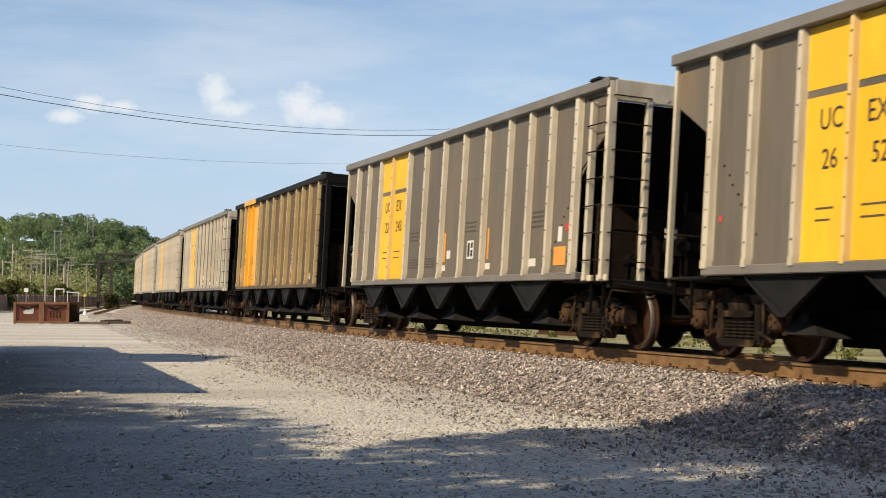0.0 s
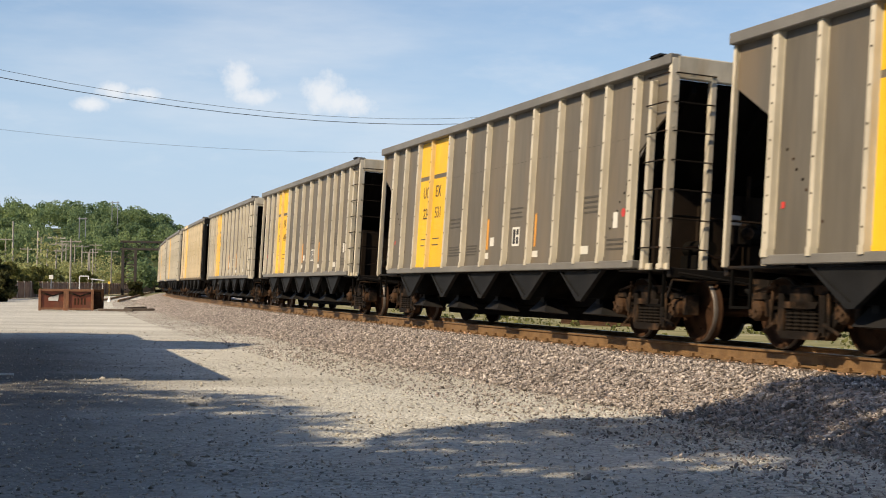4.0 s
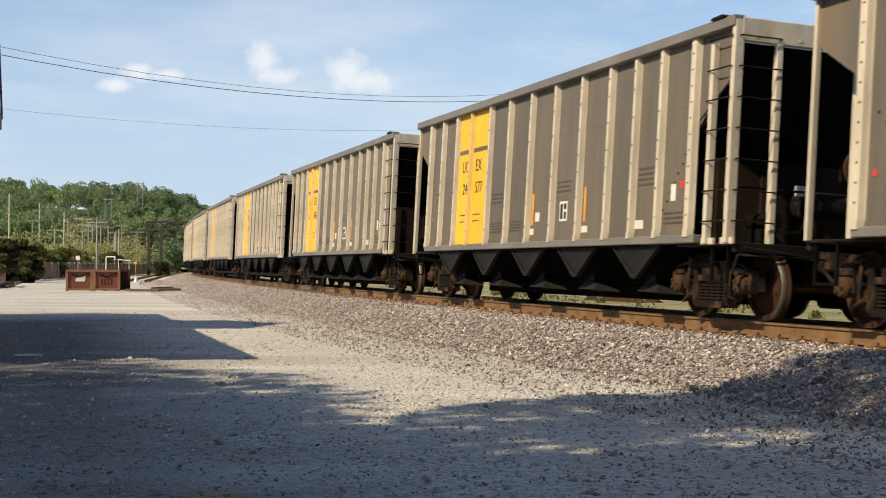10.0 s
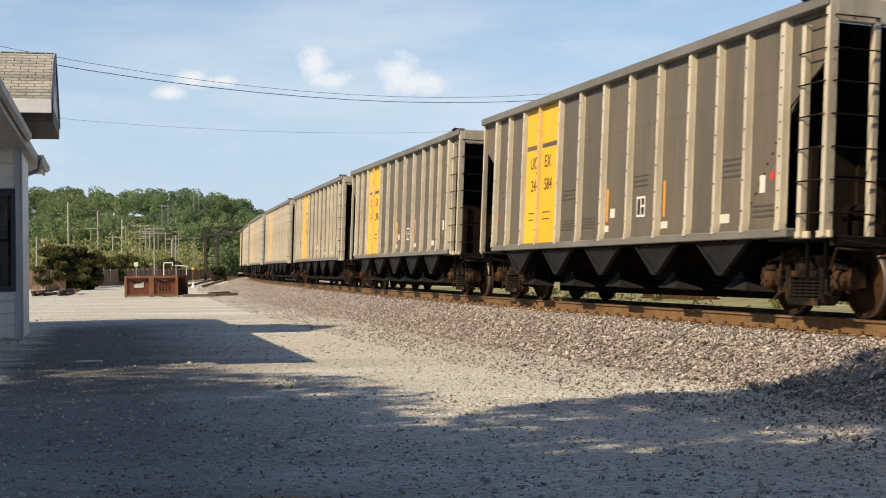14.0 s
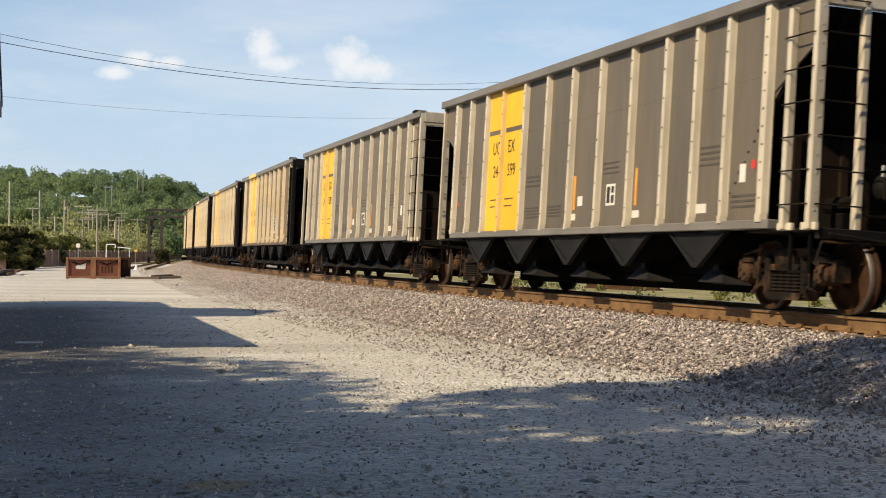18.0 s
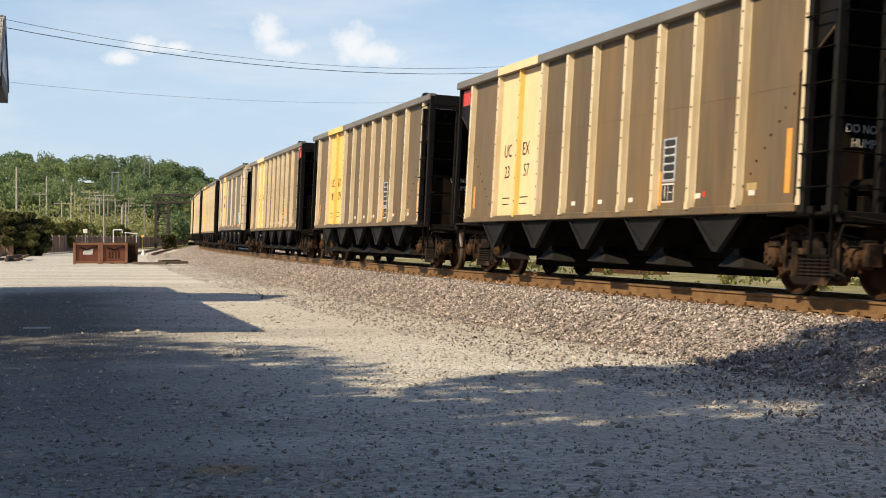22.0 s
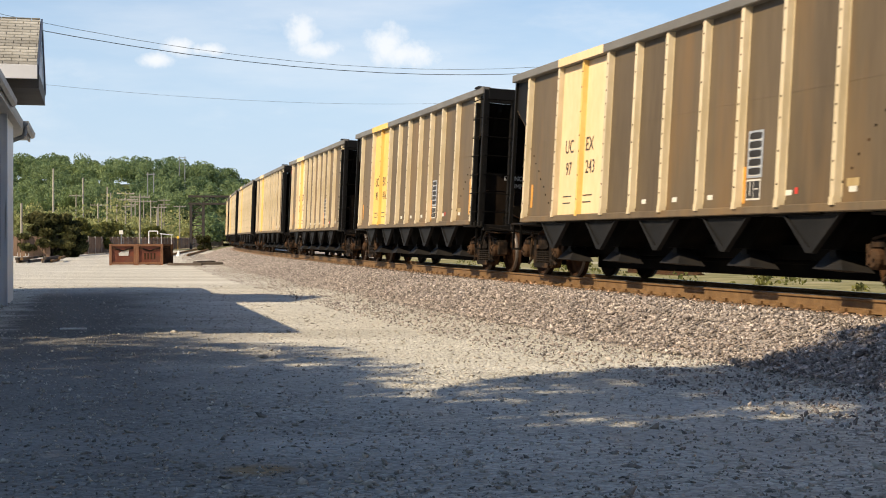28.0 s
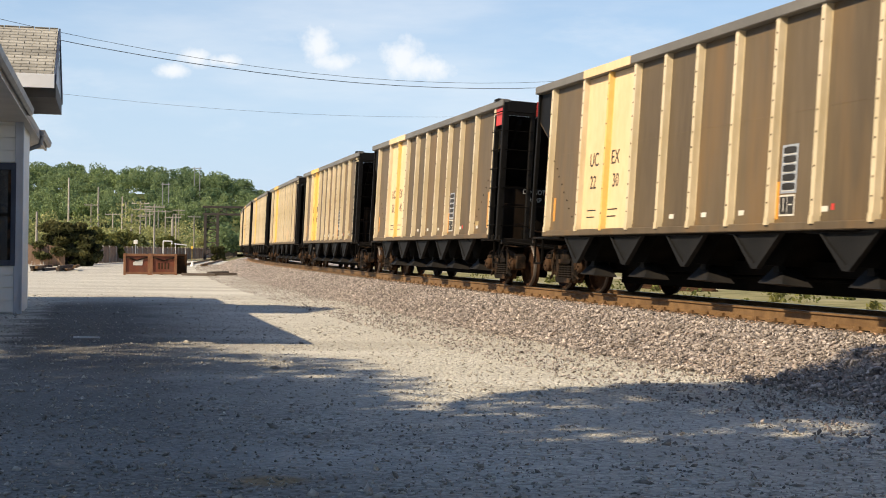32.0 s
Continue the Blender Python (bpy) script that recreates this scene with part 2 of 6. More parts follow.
TIE = surf("tie_wood", (0.045, 0.034, 0.026), (0.11, 0.085, 0.065), 5, 0.9, bump=0.4, vary=0.3, stretch=(0.3, 3, 3))
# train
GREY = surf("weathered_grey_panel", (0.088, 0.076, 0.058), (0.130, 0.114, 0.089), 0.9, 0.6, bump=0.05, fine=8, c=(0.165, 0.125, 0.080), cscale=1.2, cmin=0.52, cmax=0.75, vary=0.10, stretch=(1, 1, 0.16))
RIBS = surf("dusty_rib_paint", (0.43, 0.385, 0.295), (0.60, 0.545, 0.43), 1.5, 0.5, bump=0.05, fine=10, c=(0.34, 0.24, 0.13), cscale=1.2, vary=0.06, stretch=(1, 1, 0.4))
CHORD = surf("grey_top_chord", (0.12, 0.113, 0.10), (0.18, 0.17, 0.15), 1, 0.55, bump=0.05)
YELLOW = surf("bright_yellow_panel", (0.70, 0.40, 0.012), (0.80, 0.48, 0.02), 1.0, 0.5, bump=0.03, fine=9, c=(0.60, 0.34, 0.03), cscale=0.6, stretch=(1, 1, 0.4))
PALE = surf("faded_yellow_panel", (0.72, 0.44, 0.10), (0.82, 0.54, 0.17), 0.7, 0.55, bump=0.03, fine=9, c=(0.85, 0.66, 0.36), cscale=0.35, stretch=(1, 1, 0.4))
YRIB = surf("worn_yellow_rib", (0.62, 0.42, 0.12), (0.70, 0.52, 0.24), 1.5, 0.5, bump=0.05, fine=10, stretch=(1, 1, 0.4))
CREAM = surf("faded_cream_panel", (0.72, 0.50, 0.27), (0.82, 0.61, 0.37), 0.7, 0.55, bump=0.03, fine=9, c=(0.78, 0.52, 0.22), cscale=0.35, stretch=(1, 1, 0.4))
ORANGE_RIB = surf("orange_rib_paint", (0.66, 0.30, 0.008), (0.76, 0.38, 0.02), 0.8, 0.55, bump=0.03, fine=9)
ORANGE = surf("orange_yellow_panel", (0.54, 0.29, 0.05), (0.66, 0.38, 0.10), 0.8, 0.55, bump=0.03, fine=9, stretch=(1, 1, 0.4))
CREAM_RIB = surf("yellow_rib_paint", (0.72, 0.46, 0.12), (0.82, 0.56, 0.20), 0.8, 0.55, bump=0.03, fine=9)
BROWN = surf("rust_stained_brown_panel", (0.088, 0.063, 0.034), (0.138, 0.101, 0.058), 0.8, 0.6, bump=0.05, fine=8, c=(0.185, 0.112, 0.045), cscale=1.3, cmin=0.5, cmax=0.72, vary=0.10, stretch=(1, 1, 0.16))
BRIBS = surf("cream_rib_paint", (0.54, 0.445, 0.28), (0.70, 0.595, 0.42), 1.5, 0.5, bump=0.05, fine=10, c=(0.42, 0.28, 0.14), cscale=1.0, vary=0.06, stretch=(1, 1, 0.4))
RUST_BROWN = surf("orange_brown_panel", (0.062, 0.042, 0.019), (0.104, 0.072, 0.034), 0.8, 0.6, bump=0.05, fine=8, c=(0.13, 0.08, 0.032), cscale=0.45, stretch=(1, 1, 0.35))
OCHRE_RIB = surf("ochre_rib_paint", (0.32, 0.235, 0.105), (0.45, 0.345, 0.17), 1.5, 0.5, bump=0.05, fine=10, c=(0.28, 0.18, 0.07), cscale=1.0, stretch=(1, 1, 0.4))
BLACK = surf("black_car_paint", (0.004, 0.0038, 0.0036), (0.011, 0.010, 0.009), 2, 0.6, bump=0.08, c=(0.020, 0.014, 0.010), cscale=0.8, spec=0.15)
# dirty steel, colour pushed near black to deepen the shade under the cars
UNDER = surf("dirty_shade_black_steel", (0.0032, 0.003, 0.0028), (0.008, 0.0073, 0.0066), 2, 0.9, bump=0.1, c=(0.011, 0.009, 0.007), cscale=1.3, spec=0.04)
# lit counterpart of UNDER: paler colour for hopper faces that catch the sun
HOPPER = surf("lit_hopper_plate", (0.005, 0.0051, 0.0053), (0.013, 0.013, 0.0133), 1.6, 0.7, bump=0.08, c=(0.022, 0.019, 0.017), cscale=0.9, spec=0.2)
# rust-brown darkened in the colour to stand in for shade between car ends
ENDPLATE = surf("shade_darkened_brown_plate", (0.010, 0.007, 0.005), (0.026, 0.017, 0.011), 2.0, 0.85, bump=0.15, c=(0.045, 0.026, 0.014), cscale=1.1, spec=0.1)
TRUCK = surf("rusty_cast_steel", (0.0045, 0.0035, 0.0028), (0.019, 0.013, 0.009), 3.2, 0.85, bump=0.3, c=(0.085, 0.048, 0.026), cscale=3.2, cmin=0.5, cmax=0.68, spec=0.15)
WHEEL = surf("rusty_wheel_face", (0.022, 0.011, 0.006), (0.058, 0.028, 0.014), 4, 0.9, bump=0.15, spec=0.12)
TREAD = surf("worn_wheel_rim", (0.12, 0.10, 0.085), (0.20, 0.18, 0.16), 3, 0.5, metal=0.6, bump=0.02)
RUSTY = surf("surface_rust", (0.034, 0.018, 0.0095), (0.078, 0.040, 0.020), 3, 0.9, bump=0.15, c=(0.05, 0.032, 0.02), cscale=1.5, spec=0.15)
INK = surf("black_lettering", (0.012, 0.012, 0.012), (0.03, 0.028, 0.026), 3, 0.6, bump=0.0)
PLATE = surf("pale_blue_plate", (0.26, 0.30, 0.36), (0.34, 0.38, 0.44), 3, 0.5, bump=0.0)
WHITE = surf("white_decal", (0.55, 0.53, 0.47), (0.66, 0.64, 0.58), 3, 0.5, bump=0.0)
REDP = surf("red_end_panel", (0.45, 0.03, 0.025), (0.58, 0.05, 0.035), 2, 0.5, bump=0.03)
BLUE = surf("blue_decal", (0.10, 0.30, 0.42), (0.14, 0.38, 0.50), 3, 0.5, bump=0.0)
FADED = surf("faded_stencil", (0.045, 0.039, 0.030), (0.080, 0.070, 0.054), 6, 0.7, bump=0.0)
SMOOTH = surf("dusty_smooth_side", (0.098, 0.088, 0.070), (0.135, 0.122, 0.098), 0.8, 0.6, bump=0.04, fine=8, c=(0.145, 0.122, 0.088), cscale=0.4, stretch=(1, 1, 0.35))
RUST_POST = surf("rust_streaked_post", (0.20, 0.10, 0.035), (0.36, 0.22, 0.10), 2.5, 0.7, bump=0.1, c=(0.42, 0.34, 0.22), cscale=1.5)
TAPE = surf("orange_reflective_tape", (0.58, 0.25, 0.035), (0.68, 0.32, 0.05), 3, 0.4, bump=0.0)

# ---- mesh helpers ----


def box(bm, x0, x1, y0, y1, z0, z1, bevel=0.0):
    vs = [bm.verts.new((x, y, z)) for x in (x0, x1) for y in (y0, y1) for z in (z0, z1)]
    fs = [bm.faces.new([vs[i] for i in q]) for q in ((0, 1, 3, 2), (4, 6, 7, 5), (0, 4, 5, 1), (2, 3, 7, 6), (0, 2, 6, 4), (1, 5, 7, 3))]
    if bevel:
        es = list({e for f in fs for e in f.edges})
        bmesh.ops.bevel(bm, geom=es, offset=bevel, segments=1, affect="EDGES")
    return vs


def prism(bm, pts, lo, hi, axis="y"):
    """A polygon (two coordinates a point) pushed along an axis from lo to hi."""
    def at(a, b, c):
        return {"y": (a, c, b), "x": (c, a, b), "z": (a, b, c)}[axis]
    u = [bm.verts.new(at(a, b, lo)) for a, b in pts]
    v = [bm.verts.new(at(a, b, hi)) for a, b in pts]
    n = len(pts)
    bm.faces.new(u)
    bm.faces.new(v[::-1])
    for i in range(n):
        j = (i + 1) % n
        bm.faces.new((u[j], u[i], v[i], v[j]))


def rod(bm, p, q, r, n=6, r2=None):
    p, q = Vector(p), Vector(q)
    d = (q - p).normalized()
    a = d.orthogonal().normalized()
    b = d.cross(a)
    r2 = r if r2 is None else r2
    A = [bm.verts.new(p + (a * math.cos(t) + b * math.sin(t)) * r) for t in (2 * math.pi * i / n for i in range(n))]
    B = [bm.verts.new(q + (a * math.cos(t) + b * math.sin(t)) * r2) for t in (2 * math.pi * i / n for i in range(n))]
    bm.faces.new(A[::-1])
    bm.faces.new(B)
    for i in range(n):
        j = (i + 1) % n
        bm.faces.new((A[i], A[j], B[j], B[i]))


def lathe(bm, prof, n=24, axis="y", centre=(0, 0, 0)):
    """Turns a profile of (radius, along) round an axis; closed at both ends."""
    rings = []
    for r, h in prof:
        ring = []
        for i in range(n):
            t = 2 * math.pi * i / n
            a, b = r * math.cos(t), r * math.sin(t)
            v = {"y": (a, h, b), "x": (h, a, b), "z": (a, b, h)}[axis]
            ring.append(bm.verts.new(Vector(v) + Vector(centre)))
        rings.append(ring)
    for k in range(len(rings) - 1):
        for i in range(n):
            j = (i + 1) % n
            bm.faces.new((rings[k][i], rings[k][j], rings[k + 1][j], rings[k + 1][i]))
    bm.faces.new(rings[0][::-1])
    bm.faces.new(rings[-1])


def mesh_of(name, bm, *mats):
    bmesh.ops.recalc_face_normals(bm, faces=bm.faces)
    me = bpy.data.meshes.new(name)
    bm.to_mesh(me)
    bm.free()
    for m in mats:
        me.materials.append(m)
    return me


def part(name, bm, material, parent, label=""):
    ob = new(name, bm if isinstance(bm, bpy.types.Mesh) else mesh_of(name, bm, material))
    ob.parent = parent
    if label:
        ob["label"] = label
    return ob


def fast_mesh(name, verts, faces, mat, smooth=False):
    me = bpy.data.meshes.new(name)
    me.from_pydata(verts, [], faces)
    me.materials.append(mat)
    if smooth:
        me.polygons.foreach_set("use_smooth", [True] * len(me.polygons))
    me.update()
    return me


# ---- the track's line: curvature by distance, run back from the near end ----
RAIL_Z = 0.695
TX0, THEAD = 11.71, 112.466
S0 = -700
S_ALL = np.arange(S0, 901, 1.0)
K_ALL = np.interp(S_ALL, [-60, 0, 60, 130], [-0.1924, -0.1924, -0.1017, -0.119]) / 100
_psi = np.concatenate([[0], np.cumsum((K_ALL[1:] + K_ALL[:-1]) / 2)])
PSI = _psi - _psi[-S0] + radians(THEAD)
_x = np.concatenate([[0], np.cumsum((np.cos(PSI)[1:] + np.cos(PSI)[:-1]) / 2)])
_y = np.concatenate([[0], np.cumsum((np.sin(PSI)[1:] + np.sin(PSI)[:-1]) / 2)])
TRX, TRY = _x - _x[-S0] + TX0, _y - _y[-S0]


def track(s):
    return np.array([np.interp(s, S_ALL, TRX), np.interp(s, S_ALL, TRY)])


def beside(s, v):
    """A point v metres from the centre line, towards the camera's side when positive."""
    h = np.interp(s, S_ALL, PSI)
    return track(s) + v * np.array([-math.sin(h), math.cos(h)])


def bank(s):
    """The track's lean away from the lot on the curve, in degrees."""
    return np.interp(s, [20, 60, 110], [3.3, 2.2, 1.8])


def cant(s):
    """The lean of the track itself: the loaded cars lean further on their springs."""
    return 0.3 * bank(s)


def dip(s):
    """Slow rise of the line away from the lot."""
    return np.interp(s, [22, 60], [-0.03, 0.015])


def sweep(profile, s_list, z=0.0, closed=True, wobble=None):
    """Verts and faces of a profile of (v, height) carried along the track."""
    verts, faces, n = [], [], len(profile)
    for i, s in enumerate(s_list):
        for j, (v, h) in enumerate(profile):
            x, y = beside(s, v + (wobble(s, j) if wobble else 0))
            w = v if abs(v) < 1.7 else math.copysign(max(0.0, 1.7 - 0.8 * (abs(v) - 1.7)), v)
            verts.append((x, y, z + float(dip(s)) + h + w * math.sin(radians(float(cant(s))))))
    for i in range(len(s_list) - 1):
        for j in range(n if closed else n - 1):
            k = (j + 1) % n
            faces.append((i * n + j, i * n + k, (i + 1) * n + k, (i + 1) * n + j))
    return verts, faces

# ---- ground ----


def build_ground():
    bm = bmesh.new()
    vs = [bm.verts.new((x, y, -0.06)) for x, y in ((-3000, -3000), (3000, -3000), (3000, 3000), (-3000, 3000))]
    bm.faces.new(vs)
    g = new("ground", mesh_of("ground", bm, GRASS))
    tagged(g, "flat dry grass ground around the railway line", "ground", kind="structure")
    # gravel lot: fine grid with shallow ruts, out to the track's toe
    verts, faces, nx = [], [], 0
    xs = np.concatenate([np.arange(-90, -20, 3.0), np.arange(-20, 22, 0.35), np.arange(22, 60, 3.0)])
    ys = np.concatenate([np.arange(-60, 6, 4.0), np.arange(6, 50, 0.4), np.arange(50, 165, 2.5)])
    for y in ys:
        for x in xs:
            z = 0.035 * noise.noise((x * 0.18, y * 0.18, 0)) + 0.014 * noise.noise((x * 1.1, y * 1.1, 3.0))
            verts.append((x, y, z))
    nx = len(xs)
    for j in range(len(ys) - 1):
        for i in range(nx - 1):
            q = verts[j * nx + i]
            if q[0] < float(np.interp(q[1], TRY[560:1000], TRX[560:1000])) - 2.0:     # stops under the ballast
                faces.append((j * nx + i, j * nx + i + 1, (j + 1) * nx + i + 1, (j + 1) * nx + i))
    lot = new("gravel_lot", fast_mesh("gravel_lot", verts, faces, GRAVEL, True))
    tagged(lot, "pale crushed gravel lot beside the track", "ground", kind="structure")


build_ground()


def build_track():
    sl = list(np.arange(-420, -60, 4.0)) + list(np.arange(-60, 200, 1.0)) + list(np.arange(200, 860, 4.0))

    def wob(s, j):
        return 0.12 * noise.noise((s * 0.35, j * 3.0, 0)) if j in (1, 2) else (0.3 * noise.noise((s * 0.12, 9.0, 0)) + 0.3 * noise.noise((s * 0.7, 5.0, 0)) if j == 0 else 0)

    v, f = sweep([(3.45, -0.09), (3.0, 0.10), (2.0, 0.42), (1.5, 0.468), (-1.5, 0.468), (-3.0, 0.455), (-4.8, 0.16), (-9.5, -0.03), (-10.2, -0.1)], sl, closed=False, wobble=wob)
    bed = new("ballast_bed", fast_mesh("ballast_bed", v, f, BALLAST, True))
    tagged(bed, "grey-pink crushed stone ballast shoulder under the track", "ballast", kind="structure")
    prof = [(-0.07, 0), (0.07, 0), (0.07, 0.012), (0.014, 0.03), (0.012, 0.140), (0.036, 0.152), (0.036, 0.179), (0.028, 0.186), (-0.028, 0.186), (-0.036, 0.179), (-0.036, 0.152), (-0.012, 0.140), (-0.014, 0.03), (-0.07, 0.012)]
    line = new("railway_track")
    for side in (1, -1):
        v, f = sweep([(a + side * 0.755, b) for a, b in prof], sl, RAIL_Z - 0.186)
        me = fast_mesh("rail", v, f, RAIL)
        me.materials.append(RAILTOP)
        me.polygons.foreach_set("material_index", [1 if i % 14 in (6, 7, 8) else 0 for i in range(len(f))])
        part("rail", me, RAIL, line, "rust-brown steel rail with polished head")
    bm = bmesh.new()
    box(bm, -1.28, 1.28, -0.115, 0.115, -0.15, 0.02, 0.012)
    tie = mesh_of("tie", bm, TIE)
    bm = bmesh.new()
    box(bm, -0.17, 0.17, -0.10, 0.10, 0.02, 0.035)
    for q in (-0.09, 0.09):
        box(bm, q - 0.02, q + 0.02, -0.06, 0.06, 0.03, 0.075)
    plate = mesh_of("tie_plate", bm, RAIL)
    for k in range(150):
        s = -12 + k * 0.52
        p, h = track(s), float(np.interp(s, S_ALL, PSI))
        m = pose(p[0], p[1], RAIL_Z + float(dip(s)) - 0.216, 0, 0, math.degrees(h) + 90) @ pose(0, 0, 0, 0, -float(cant(s)), 0)
        part("tie", tie, None, line).matrix_basis = m
        for sv in (-0.755, 0.755):
            part("tie_plate", plate, None, line).matrix_basis = m @ pose(sv, 0, 0)
    tagged(line, "curved single railway track on ballast with wooden ties", "railway track")


build_track()


def stones(name, label, mat, pts, sizes, seed):
    """Angular stones: squashed, turned octahedra with knocked corners."""
    rng = np.random.default_rng(seed)
    n = len(pts)
    base = np.array([(1, 0, 0), (-1, 0, 0), (0, 1, 0), (0, -1, 0), (0, 0, 1), (0, 0, -1)], float)
    tri = np.array([(0, 2, 4), (2, 1, 4), (1, 3, 4), (3, 0, 4), (2, 0, 5), (1, 2, 5), (3, 1, 5), (0, 3, 5)])
    v = (base[None] * rng.uniform(0.55, 1.15, (n, 6, 1)) + rng.normal(0, 0.16, (n, 6, 3))) * np.array([1.5, 0.9, 0.62])
    q = rng.normal(size=(n, 3, 3))
    q, _ = np.linalg.qr(q)
    v = np.einsum("nij,nkj->nki", q, v) * sizes[:, None, None]
    v[:, :, 2] *= 0.75
    v += pts[:, None]
    f = (np.arange(n)[:, None, None] * 6 + tri[None]).reshape(-1, 3)
    me = bpy.data.meshes.new(name)
    me.vertices.add(n * 6)
    me.vertices.foreach_set("co", v.astype(np.float32).ravel())
    me.loops.add(len(f) * 3)
    me.loops.foreach_set("vertex_index", f.astype(np.int32).ravel())
    me.polygons.add(len(f))
    me.polygons.foreach_set("loop_start", np.arange(0, len(f) * 3, 3, dtype=np.int32))
    me.update(calc_edges=True)
    me.materials.append(mat)
    tagged(new(name, me), label, "stones", kind="stuff")


def build_stones():
    rng = np.random.default_rng(21)
    P, S, near_rail = [], [], []
    prof_v, prof_h = np.array([0.85, 1.5, 2.0, 3.0, 3.35, 8.0]), np.array([0.472, 0.470, 0.425, 0.115, 0.012, 0.008])
    for s0, s1, per, size in ((-12, 10, 480, 0.021), (10, 34, 430, 0.023), (34, 70, 270, 0.022), (70, 130, 120, 0.027)):
        n = int((s1 - s0) * 3.1 * per)
        s, v = rng.uniform(s0, s1, n), np.where(rng.uniform(0, 1, n) < 0.80, 0.85 + 2.45 * rng.uniform(0, 1, n), 3.2 + 1.9 * rng.uniform(0, 1, n) ** 1.7)
        h = np.interp(s, S_ALL, PSI)
        x = np.interp(s, S_ALL, TRX) - v * np.sin(h)
        y = np.interp(s, S_ALL, TRY) + v * np.cos(h)
        P.append(np.stack([x, y, np.interp(v, prof_v, prof_h) + rng.uniform(-0.005, 0.02, n) + np.clip(1.7 - 0.8 * np.clip(v - 1.7, 0, 9), 0, np.minimum(v, 1.7)) * np.sin(np.radians(cant(s))) + np.interp(v, [2.0, 3.2], [1, 0]) * dip(s)], 1))
        S.append(size * rng.lognormal(0, 0.35, n) * np.where(v > 3.3, 0.72, 1.0))
        near_rail.append(v + rng.normal(0, 0.12, n) < 1.12)
    P, S, near_rail = np.concatenate(P), np.concatenate(S), np.concatenate(near_rail)
    stones("ballast_stones", "loose grey-pink crushed ballast stones", STONE, P[~near_rail], S[~near_rail], 22)
    stones("rail_side_stones", "rust-stained ballast stones along the rail", RUST_STONE, P[near_rail], S[near_rail], 24)
    n = 30000
    y = 6.5 + 34 * rng.uniform(0, 1, n) ** 1.3
    x = rng.uniform(-0.42, 0.40, n) * y
    keep = x < np.interp(y, TRY[560:1000], TRX[560:1000]) - 3.2
    x, y = x[keep], y[keep]
    z = np.array([0.035 * noise.noise((a * 0.18, b * 0.18, 0)) + 0.014 * noise.noise((a * 1.1, b * 1.1, 3.0)) for a, b in zip(x, y)])
    stones("lot_pebbles", "loose small stones scattered over the gravel lot", PEBBLE, np.stack([x, y, z + 0.004], 1), 0.011 * rng.lognormal(0, 0.5, len(x)), 23)


build_stones()

# ---- train: measures in metres from the rail head, x forward, y to the left of travel ----
HALF_W, TRUCK_X, WHEEL_R = 1.6, 6.1, 0.457


